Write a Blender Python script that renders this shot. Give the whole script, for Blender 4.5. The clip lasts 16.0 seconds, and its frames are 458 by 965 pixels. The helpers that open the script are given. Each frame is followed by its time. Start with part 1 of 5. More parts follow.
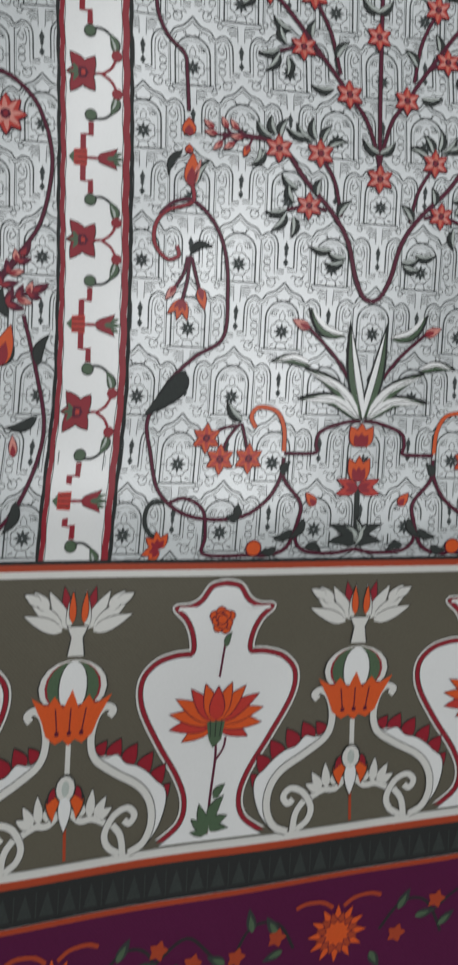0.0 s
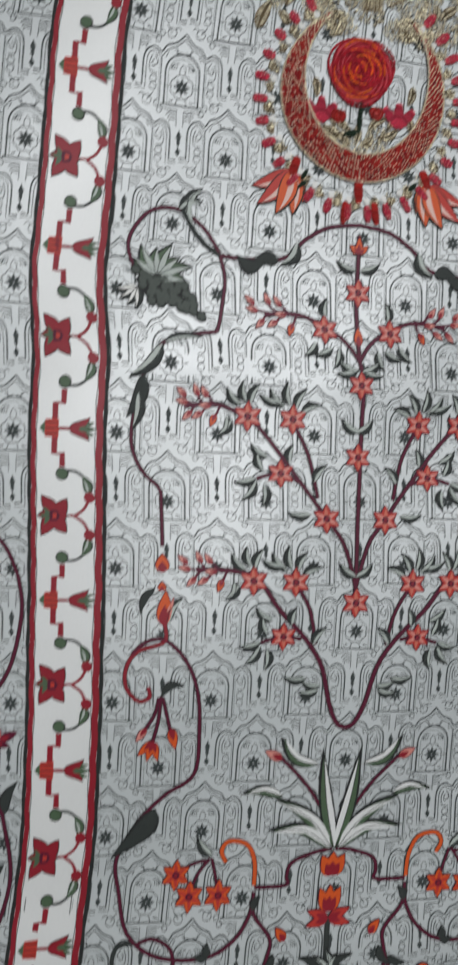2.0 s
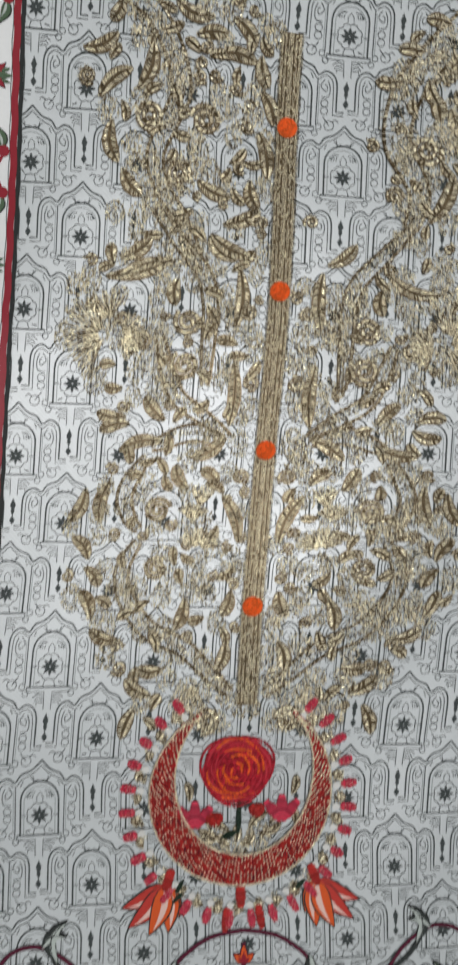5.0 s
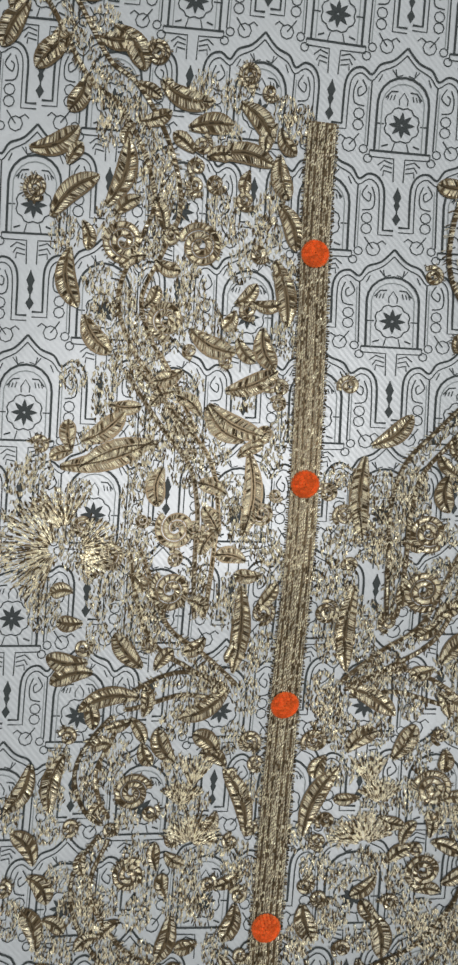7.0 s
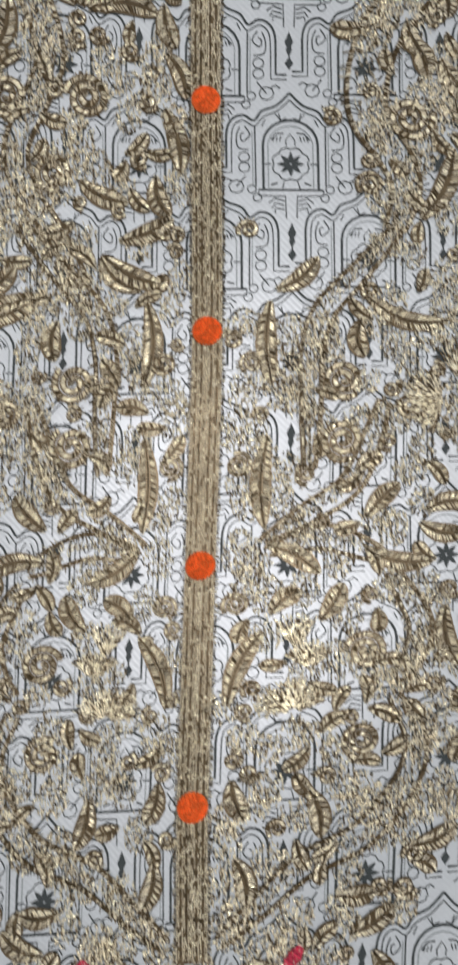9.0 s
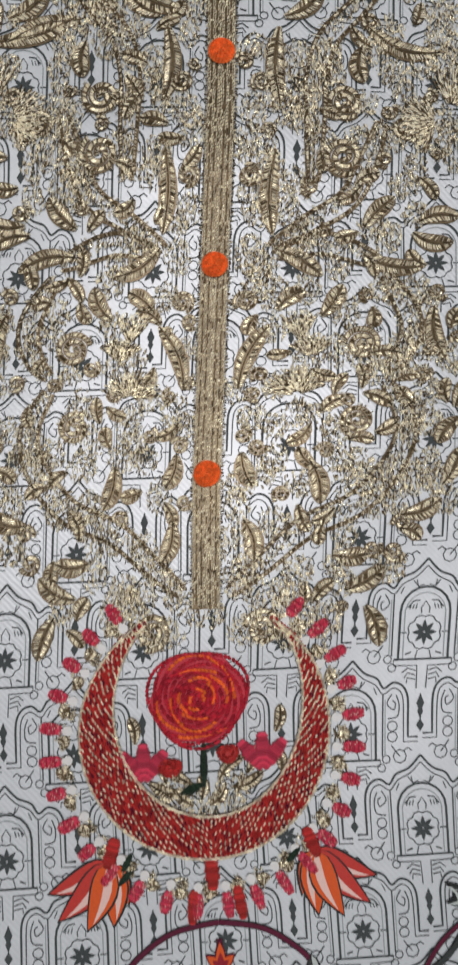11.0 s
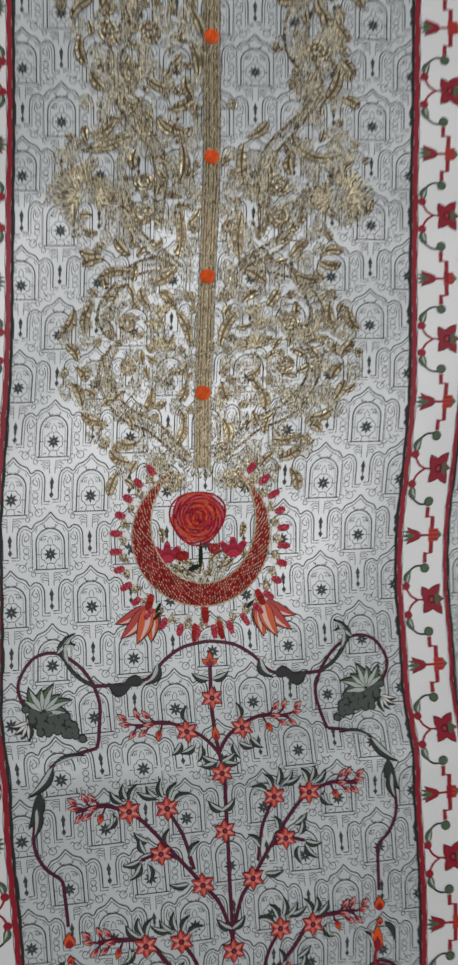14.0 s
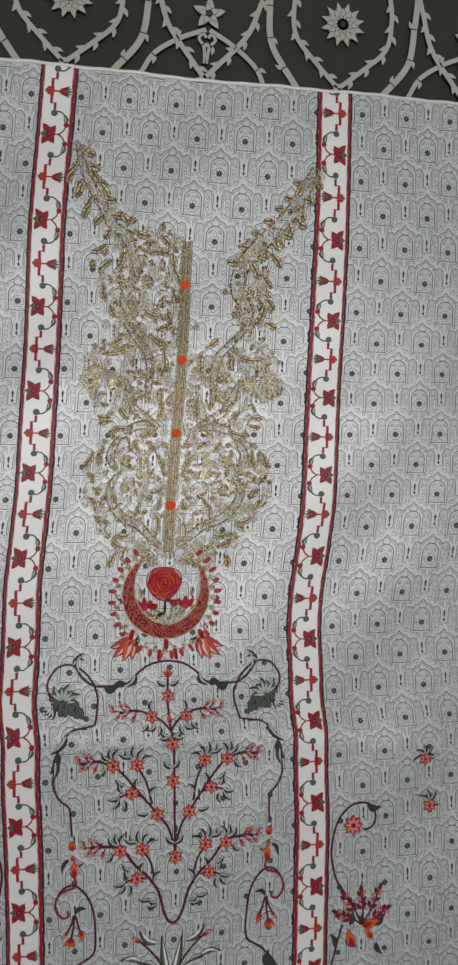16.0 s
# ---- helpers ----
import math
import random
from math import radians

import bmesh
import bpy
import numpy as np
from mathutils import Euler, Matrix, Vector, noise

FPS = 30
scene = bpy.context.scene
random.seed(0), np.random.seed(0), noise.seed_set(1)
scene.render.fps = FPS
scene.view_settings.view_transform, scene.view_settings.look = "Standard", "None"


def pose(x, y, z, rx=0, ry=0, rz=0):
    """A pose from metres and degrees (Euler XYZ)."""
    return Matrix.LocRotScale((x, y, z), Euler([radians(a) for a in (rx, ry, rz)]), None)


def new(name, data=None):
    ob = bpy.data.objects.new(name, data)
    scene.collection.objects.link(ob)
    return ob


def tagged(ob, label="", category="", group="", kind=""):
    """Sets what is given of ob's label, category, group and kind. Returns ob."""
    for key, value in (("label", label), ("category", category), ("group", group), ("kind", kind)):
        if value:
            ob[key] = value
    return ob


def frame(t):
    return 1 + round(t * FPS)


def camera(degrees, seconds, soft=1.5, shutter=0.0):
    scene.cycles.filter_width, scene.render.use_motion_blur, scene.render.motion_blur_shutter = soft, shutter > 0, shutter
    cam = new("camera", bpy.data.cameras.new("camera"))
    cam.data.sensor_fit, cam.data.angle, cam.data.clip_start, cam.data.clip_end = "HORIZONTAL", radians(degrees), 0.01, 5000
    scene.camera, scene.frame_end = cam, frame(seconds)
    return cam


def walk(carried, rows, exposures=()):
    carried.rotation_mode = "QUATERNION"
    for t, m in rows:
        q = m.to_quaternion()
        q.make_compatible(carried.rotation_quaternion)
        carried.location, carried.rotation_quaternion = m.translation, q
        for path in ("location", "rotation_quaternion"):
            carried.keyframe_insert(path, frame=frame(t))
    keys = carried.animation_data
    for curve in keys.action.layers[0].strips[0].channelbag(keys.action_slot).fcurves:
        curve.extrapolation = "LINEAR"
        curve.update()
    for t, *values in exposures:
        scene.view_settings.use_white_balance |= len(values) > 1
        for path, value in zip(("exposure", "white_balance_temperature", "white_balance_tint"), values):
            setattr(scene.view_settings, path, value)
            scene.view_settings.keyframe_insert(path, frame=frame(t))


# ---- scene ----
cam = camera(40.0, 16.0, soft=2.7, shutter=0.4)
PATH = [
    (0, -0.0715, -0.5577, 0.3450, 0.07, -6.63, 6.39),
    (0.5, -0.0706, -0.4892, 0.3481, 0.11, -6.50, 7.40),
    (1, -0.0806, -0.4205, 0.3478, -0.85, -7.40, 9.38),
    (1.5, -0.0921, -0.3757, 0.3417, -1.27, -7.00, 9.09),
    (2, -0.0873, -0.3154, 0.3408, -0.70, -7.09, 7.23),
    (2.5, -0.0448, -0.2314, 0.3425, -0.68, -4.74, 5.30),
    (3, -0.0592, -0.1689, 0.3850, -0.37, -6.45, 8.18),
    (3.5, -0.0656, -0.1317, 0.3944, -1.15, -8.61, 6.94),
    (4, -0.0610, -0.0545, 0.3690, -0.34, -7.38, 3.61),
    (4.5, -0.0535, 0.0233, 0.3336, -0.81, -6.67, 4.12),
    (5, -0.0488, 0.0693, 0.3158, -1.07, -5.75, 4.82),
    (5.2, -0.0544, 0.0933, 0.3093, -0.71, -5.83, 5.46),
    (7.3, -0.0454, 0.1610, 0.2205, -0.06, -4.96, 4.91),
    (7.5, -0.0494, 0.1600, 0.2212, 0.33, -5.89, 4.98),
    (8, -0.0417, 0.1457, 0.2173, 0.49, -4.49, 3.79),
    (8.5, -0.0212, 0.1435, 0.2198, 1.87, -3.39, 1.44),
    (9, -0.0037, 0.1017, 0.2148, 2.70, -3.59, 1.58),
    (9.2, 0.0012, 0.0888, 0.2193, 3.01, -2.71, 0.91),
    (11.3, -0.0054, -0.0134, 0.2455, 0.53, -3.48, 2.20),
    (11.5, -0.0056, -0.0219, 0.2509, 0.33, -3.66, 2.35),
    (12, -0.0022, -0.0676, 0.2491, -0.44, -4.31, 0.99),
    (12.5, -0.0056, -0.0982, 0.2629, -0.42, -5.38, 0.50),
    (13, -0.0156, -0.1071, 0.2912, -0.42, -5.99, 0.25),
    (13.5, -0.0213, -0.0894, 0.3541, 0.08, -5.22, 1.26),
    (14, -0.0200, -0.0555, 0.4254, -0.07, -5.40, 2.03),
    (14.5, -0.0129, -0.0329, 0.5169, 0.74, -4.02, 1.48),
    (15, 0.0022, -0.0168, 0.5856, 1.75, -5.96, 1.25),
    (15.5, -0.0088, 0.0086, 0.6435, 1.82, -6.60, 2.89),
    (16, -0.0182, 0.0207, 0.6857, 0.66, -6.75, 4.37),
]
EXPOSURES = [(0.0, 0.0, 6500, 10), (2.0, 0.05, 6500, 10), (5.0, 0.1, 6600, 11), (7.5, 0.03, 6550, 12), (9.0, 0.22, 6500, 15), (10.5, 0.15, 6550, 16), (12.0, 0.15, 6600, 16), (12.5, 0.0, 6600, 17), (13.5, -0.1, 6600, 14), (14.5, -0.22, 6700, 12), (16.0, -0.18, 6800, 12)]
walk(cam, [(t, pose(x, y, z, a, b, c)) for t, x, y, z, a, b, c in PATH], EXPOSURES)

# ---- light: one assumed, unseen cool-white ceiling lamp in a plain room ----
world = bpy.data.worlds.new("room_world")
world.use_nodes = True
world.node_tree.nodes["Background"].inputs[0].default_value = (0.55, 0.62, 0.7, 1)
world.node_tree.nodes["Background"].inputs[1].default_value = 0.05
scene.world = world
lamp_data = bpy.data.lights.new("unseen_ceiling_light", "AREA")
lamp_data.shape, lamp_data.size = "DISK", 0.56
lamp_data.energy, lamp_data.color = 30, (0.97, 0.985, 1.0)
lamp_ob = new("unseen_ceiling_light", lamp_data)
# assumed lamp, placed so its sheen on the cloth falls near mid-view
LAMP_X, LAMP_Y = 0.08, 0.22
lamp_ob.matrix_world = pose(LAMP_X, LAMP_Y, 2.38)

# ---- materials ----
def mat(name, col, rough=0.7, metal=0.0, grain=0.12, scale=900.0, stain=0.1, sheen=0.0, bump=0.15, weave=False, pile=0.0, spec=0.4, ior=1.5):
    """Cloth, dye or thread: a base colour with fine grain, slow stains and a little relief."""
    m = bpy.data.materials.new(name)
    m.use_nodes = True
    nt = m.node_tree
    n, l = nt.nodes, nt.links
    bs = n["Principled BSDF"]
    tc = n.new("ShaderNodeTexCoord")
    fine = n.new("ShaderNodeTexNoise")
    fine.inputs["Scale"].default_value = scale
    fine.inputs["Detail"].default_value = 3
    slow = n.new("ShaderNodeTexNoise")
    slow.inputs["Scale"].default_value = 14
    slow.inputs["Detail"].default_value = 4
    l.new(tc.outputs["Object"], fine.inputs["Vector"])
    l.new(tc.outputs["Object"], slow.inputs["Vector"])
    add = n.new("ShaderNodeMath")
    add.operation = "MULTIPLY_ADD"
    l.new(fine.outputs[0], add.inputs[0])
    add.inputs[1].default_value = grain * 2
    add.inputs[2].default_value = 1 - grain - stain
    add2 = n.new("ShaderNodeMath")
    add2.operation = "MULTIPLY_ADD"
    l.new(slow.outputs[0], add2.inputs[0])
    add2.inputs[1].default_value = stain * 2
    l.new(add.outputs[0], add2.inputs[2])
    value = add2.outputs[0]
    if pile:
        geo = n.new("ShaderNodeNewGeometry")
        isl = n.new("ShaderNodeMapRange")
        isl.inputs["To Min"].default_value = 1 - pile
        isl.inputs["To Max"].default_value = 1 + pile
        l.new(geo.outputs["Random Per Island"], isl.inputs["Value"])
        mul = n.new("ShaderNodeMath")
        mul.operation = "MULTIPLY"
        l.new(value, mul.inputs[0])
        l.new(isl.outputs[0], mul.inputs[1])
        value = mul.outputs[0]
    hsv = n.new("ShaderNodeHueSaturation")
    hsv.inputs["Color"].default_value = (*col, 1)
    l.new(value, hsv.inputs["Value"])
    l.new(hsv.outputs[0], bs.inputs["Base Color"])
    bs.inputs["Roughness"].default_value = rough
    bs.inputs["Metallic"].default_value = metal
    bs.inputs["Specular IOR Level"].default_value = spec
    bs.inputs["IOR"].default_value = ior
    if sheen:
        bs.inputs["Sheen Weight"].default_value = sheen
    bp = n.new("ShaderNodeBump")
    bp.inputs["Strength"].default_value = bump
    bp.inputs["Distance"].default_value = 0.0004
    if weave:
        wv = n.new("ShaderNodeTexWave")
        wv.wave_type, wv.bands_direction = "BANDS", "DIAGONAL"
        wv.inputs["Scale"].default_value = 260
        wv.inputs["Distortion"].default_value = 1.2
        wv.inputs["Detail"].default_value = 1
        l.new(tc.outputs["Object"], wv.inputs["Vector"])
        crinkle = n.new("ShaderNodeTexNoise")
        crinkle.inputs["Scale"].default_value = 170
        crinkle.inputs["Detail"].default_value = 2
        l.new(tc.outputs["Object"], crinkle.inputs["Vector"])
        big = n.new("ShaderNodeMath")
        big.operation = "MULTIPLY_ADD"
        big.inputs[1].default_value = 5.0
        l.new(crinkle.outputs[0], big.inputs[0])
        l.new(wv.outputs["Fac"], big.inputs[2])
        l.new(big.outputs[0], bp.inputs["Height"])
    else:
        l.new(fine.outputs[0], bp.inputs["Height"])
    l.new(bp.outputs[0], bs.inputs["Normal"])
    return m


LAWN = mat("printed_lawn_cloth", (0.505, 0.55, 0.565), 0.5, grain=0.09, stain=0.08, weave=True, bump=0.08, spec=1.0, ior=2.15)
WHITE = mat("white_print", (0.76, 0.775, 0.775), 0.5, grain=0.06, stain=0.05, weave=True, bump=0.04, spec=0.9, ior=1.95)
PALE = mat("pale_ivory_print", (0.66, 0.66, 0.63), 0.46, grain=0.07, spec=0.9, ior=1.7, bump=0.04)
LINE = mat("grey_line_print", (0.048, 0.058, 0.058), 0.6, grain=0.15, spec=0.3)
SOFT = mat("soft_grey_line_print", (0.3, 0.33, 0.33), 0.6, grain=0.15, spec=0.25)
RED = mat("crimson_print", (0.275, 0.007, 0.02), 0.48, grain=0.2)
MAROON = mat("maroon_print", (0.1, 0.009, 0.03), 0.48, grain=0.25, spec=0.25)
BLUSH = mat("blush_white_print", (0.76, 0.52, 0.46), 0.5, grain=0.1)
SALMON = mat("salmon_print", (0.6, 0.15, 0.1), 0.48, grain=0.15)
PINK = mat("pale_pink_print", (0.66, 0.26, 0.22), 0.48, grain=0.15)
CORAL = mat("coral_red_print", (0.5, 0.035, 0.025), 0.48, grain=0.2)
ORANGE = mat("orange_print", (0.66, 0.09, 0.012), 0.48, grain=0.15)
RUST = mat("rust_orange_print", (0.39, 0.05, 0.014), 0.48, grain=0.2)
BLACK = mat("charcoal_print", (0.022, 0.024, 0.024), 0.6, grain=0.25, spec=0.25)
SLATE = mat("slate_leaf_print", (0.035, 0.042, 0.04), 0.6, grain=0.3, spec=0.25)
FRUIT = mat("dark_fruit_print", (0.075, 0.09, 0.08), 0.6, grain=0.3, spec=0.3)
GREEN = mat("green_leaf_print", (0.07, 0.12, 0.065), 0.48, grain=0.25)
SAGE = mat("sage_leaf_print", (0.45, 0.5, 0.47), 0.48, grain=0.2)
OLIVE = mat("olive_print", (0.115, 0.105, 0.078), 0.48, grain=0.12, weave=True, bump=0.12, spec=0.25)
PURPLE = mat("plum_purple_print", (0.085, 0.004, 0.045), 0.6, grain=0.15, weave=True, bump=0.12, spec=0.25)
DARKCLOTH = mat("charcoal_olive_cloth", (0.026, 0.026, 0.022), 0.65, grain=0.15, weave=True)
SILVER = mat("silver_grey_print", (0.42, 0.42, 0.38), 0.6, grain=0.12)
GOLD = mat("gold_metal_thread", (0.94, 0.86, 0.67), 0.31, 0.52, grain=0.12, pile=0.38, bump=0.05, spec=0.9)
BRONZE = mat("dark_bronze_thread", (0.165, 0.122, 0.068), 0.42, 0.5, grain=0.15, pile=0.6, bump=0.05)
THREAD_RED = mat("crimson_silk_thread", (0.48, 0.026, 0.045), 0.42, grain=0.15, pile=0.4)
THREAD_BRICK = mat("brick_red_silk_thread", (0.44, 0.034, 0.03), 0.42, grain=0.15, pile=0.4)
THREAD_PINK = mat("raspberry_silk_thread", (0.56, 0.055, 0.1), 0.42, grain=0.15, pile=0.4)
THREAD_ORANGE = mat("orange_silk_thread", (0.9, 0.17, 0.035), 0.4, grain=0.1, pile=0.25)
THREAD_GREEN = mat("dark_green_silk_thread", (0.02, 0.04, 0.025), 0.45, grain=0.15, pile=0.3)
PLASTER = mat("white_wall_plaster", (0.7, 0.7, 0.68), 0.9, grain=0.05, scale=120)
STONE = mat("plain_floor_screed", (0.35, 0.34, 0.32), 0.6, grain=0.1, scale=150)


# ---- the lie of the cloth: pattern (u, v) to place (x, y, z) ----
def ease(knots, v):
    """Smooth value through (v, value) knots in falling order of v."""
    if v >= knots[0][0]:
        return knots[0][1]
    for (v0, a), (v1, b) in zip(knots, knots[1:]):
        if v >= v1:
            s = (v0 - v) / (v0 - v1)
            return a + (b - a) * s * s * (3 - 2 * s) * 0.5 + (b - a) * s * 0.5
    return knots[-1][1]


AXIS = [(0.47, -0.0042), (0.3, -0.0038), (0.15, 0.0005), (0.0, -0.0001), (-0.08, 0.0022), (-0.2, 0.013), (-0.255, 0.022), (-0.373, 0.0343), (-0.441, 0.0372), (-0.52, 0.0397), (-0.66, 0.0451), (-0.8, 0.0532)]
LEFT = [(0.47, 0.005), (0.35, 0.0038), (0.2, 0.005), (0.01, 0.0085), (-0.1, 0.003), (-0.2, -0.0034), (-0.35, -0.0048), (-0.5, 0.0029), (-0.6, 0.0006)]
RIGHT = [(0.47, -0.0008), (0.3, 0.0081), (0.16, 0.0063), (0.0, 0.0111), (-0.138, -0.0032), (-0.25, -0.001), (-0.367, -0.0033), (-0.6, 0.0001)]
SLOPE = [(0.47, 0.0575), (0.25, 0.0468), (0.1, 0.0673), (-0.08, 0.064), (-0.2, 0.0765), (-0.3, 0.0975), (-0.45, 0.0821), (-0.6, 0.1147), (-0.74, 0.2019), (-0.82, 0.24)]
SHIFT = [(0.47, 0.0026), (0.25, -0.0038), (0.1, -0.0004), (0.0, 0.005), (-0.1, 0.0019), (-0.2, 0.0013), (-0.3, -0.0003), (-0.52, -0.0001), (-0.6, -0.002)]


def lift(u, v):
    """Slow swells and two soft cross folds of the lying cloth."""
    z = 0.0012 * math.sin(21 * u + 9 * v + 0.6) + 0.0009 * math.sin(34 * v - 13 * u + 2.0) + 0.0007 * math.sin(47 * u - 30 * v)
    for v0, w, a in ((-0.252, 0.012, 0.001), (0.13, 0.02, 0.0012), (-0.565, 0.02, 0.0018)):
        z += a * math.exp(-(((v + 0.06 * u - v0) / w) ** 2))
    return z


def lay(u, v, h=0.0):
    s = max(-1.0, min(1.0, u / 0.15))
    x = u + ease(AXIS, v) + (ease(RIGHT, v) * s if s > 0 else -ease(LEFT, v) * s)
    return x, v + ease(SHIFT, v) + ease(SLOPE, v) * u, lift(u, v) + h


# ---- drawing on the cloth ----
class Sheet:
    """Collects flat shapes and stitches as one mesh with several materials."""

    def __init__(self, flat=False):
        self.verts, self.faces, self.mats, self.slots = [], [], [], []
        self.flat, self.limit = flat, None

    def slot(self, m):
        if m not in self.slots:
            self.slots.append(m)
        return self.slots.index(m)

    def put(self, pts, faces, m, h):
        base, k = len(self.verts), self.slot(m)
        for p in pts:
            hh = h + (p[2] if len(p) > 2 else 0.0)
            self.verts.append((p[0], p[1], hh) if self.flat else lay(p[0], p[1], hh))
        for f in faces:
            if self.limit and any(not (self.limit[0] < pts[i][1] < self.limit[1]) for i in f):
                continue
            self.faces.append([base + i for i in f])
            self.mats.append(k)

    def stroke(self, pts, width, m, h=0.0006, taper=0.0, closed=False):
        """A band of the given width along a line; taper 1 narrows both ends to points."""
        n = len(pts)
        if n < 2:
            return
        out, faces = [], []
        for i, (x, y) in enumerate(pts):
            a = pts[(i - 1) % n] if (closed or i) else pts[0]
            b = pts[(i + 1) % n] if (closed or i < n - 1) else pts[-1]
            dx, dy = b[0] - a[0], b[1] - a[1]
            d = math.hypot(dx, dy) or 1.0
            s = i / (n - 1)
            w = width * 0.5 * (1 - taper * (1 - min(1, 2.2 * math.sin(math.pi * s)) if taper else 0))
            out += [(x - dy / d * w, y + dx / d * w), (x + dy / d * w, y - dx / d * w)]
        for i in range(n if closed else n - 1):
            j = (i + 1) % n
            faces.append((2 * i + 1, 2 * j + 1, 2 * j, 2 * i))
        self.put(out, faces, m, h)

    def fill(self, pts, m, h=0.0006, at=None):
        """A filled outline, fanned from a point inside it."""
        cx = at[0] if at else sum(p[0] for p in pts) / len(pts)
        cy = at[1] if at else sum(p[1] for p in pts) / len(pts)
        n = len(pts)
        area = sum(pts[i][0] * pts[(i + 1) % n][1] - pts[(i + 1) % n][0] * pts[i][1] for i in range(n))
        ring = pts if area > 0 else pts[::-1]
        self.put([(cx, cy)] + list(ring), [(0, 1 + i, 1 + (i + 1) % n) for i in range(n)], m, h)

    def disc(self, x, y, r, m, h=0.0006, n=12, squash=1.0):
        self.fill([(x + r * math.cos(2 * math.pi * i / n), y + r * squash * math.sin(2 * math.pi * i / n)) for i in range(n)], m, h)

    def ring(self, x, y, r, width, m, h=0.0006, n=12):
        self.stroke([(x + r * math.cos(2 * math.pi * i / n), y + r * math.sin(2 * math.pi * i / n)) for i in range(n)], width, m, h, closed=True)

    def stitch(self, a, b, width, m, h=0.0008, high=0.0005):
        """One thread laid from a to b: a low ridge with tapered ends."""
        dx, dy = b[0] - a[0], b[1] - a[1]
        d = math.hypot(dx, dy) or 1e-6
        nx, ny = -dy / d * width * 0.5, dx / d * width * 0.5
        p = [(a[0], a[1], 0), (b[0], b[1], 0)]
        for s in (0.2, 0.8):
            x, y = a[0] + dx * s, a[1] + dy * s
            p += [(x + nx, y + ny, 0), (x - nx, y - ny, 0), (x, y, high)]
        self.put(p, [(0, 3, 4), (0, 4, 2), (3, 6, 7, 4), (4, 7, 5, 2), (6, 1, 7), (7, 1, 5)], m, h)

    def done(self, name, parent=None, label="", smooth=False, kind=""):
        me = bpy.data.meshes.new(name)
        me.from_pydata(self.verts, [], self.faces)
        for m in self.slots:
            me.materials.append(m)
        me.polygons.foreach_set("material_index", self.mats)
        if smooth:
            me.polygons.foreach_set("use_smooth", [True] * len(self.faces))
        me.update()
        ob = new(name, me)
        if parent:
            ob.parent = parent
        if label or kind:
            tagged(ob, label, kind=kind)
        return ob


def curve(pts, n=8, closed=False):
    """A smooth line through points."""
    out, k = [], len(pts)
    for i in range(k if closed else k - 1):
        if closed:
            p0, p1, p2, p3 = (pts[(i + j) % k] for j in (-1, 0, 1, 2))
        else:
            p0, p1, p2, p3 = pts[max(0, i - 1)], pts[i], pts[i + 1], pts[min(k - 1, i + 2)]
        for s in range(n):
            t = s / n
            out.append(tuple(0.5 * (2 * b + (c - a) * t + (2 * a - 5 * b + 4 * c - d) * t * t + (3 * b - a - 3 * c + d) * t ** 3) for a, b, c, d in zip(p0, p1, p2, p3)))
    if not closed:
        out.append(tuple(pts[-1]))
    return out


def arc(x, y, r, a0, a1, n=10):
    return [(x + r * math.cos(radians(a0 + (a1 - a0) * i / n)), y + r * math.sin(radians(a0 + (a1 - a0) * i / n))) for i in range(n + 1)]


def turned(pts, x, y, deg=0.0, scale=1.0, flip=1):
    c, s = math.cos(radians(deg)) * scale, math.sin(radians(deg)) * scale
    return [(x + flip * (p[0] * c - p[1] * s), y + p[0] * s + p[1] * c) for p in pts]


def leaf_outline(length, width, bend=0.0, n=7, fat=0.45):
    """A pointed leaf from the origin along +x."""
    top, low = [], []
    for i in range(n + 1):
        s = i / n
        w = width * 0.5 * math.sin(math.pi * s ** (0.7 if fat < 0.5 else 1.0)) ** 0.9
        c = bend * math.sin(math.pi * s) * length
        top.append((s * length, c + w))
        low.append((s * length, c - w))
    return top + low[-2:0:-1]


# ---- the room that closes the place ----
def slab(name, size, at, m, label):
    bm = bmesh.new()
    bmesh.ops.create_cube(bm, size=1.0, matrix=Matrix.LocRotScale(at, None, size))
    me = bpy.data.meshes.new(name)
    bm.to_mesh(me)
    bm.free()
    me.materials.append(m)
    return tagged(new(name, me), label, kind="structure")


slab("floor", (3.6, 3.6, 0.1), (0, 0, -0.066), STONE, "plain grey screed floor under the cloths")
slab("ceiling", (3.8, 3.8, 0.1), (0, 0, 2.55), PLASTER, "plain white plaster ceiling")
for wall_name, wx, wy, sx, sy in (("wall_north", 0, 1.85, 3.8, 0.1), ("wall_south", 0, -1.85, 3.8, 0.1), ("wall_east", 1.85, 0, 0.1, 3.6), ("wall_west", -1.85, 0, 0.1, 3.6)):
    slab(wall_name, (sx, sy, 2.516), (wx, wy, 1.242), PLASTER, "plain white plaster wall")


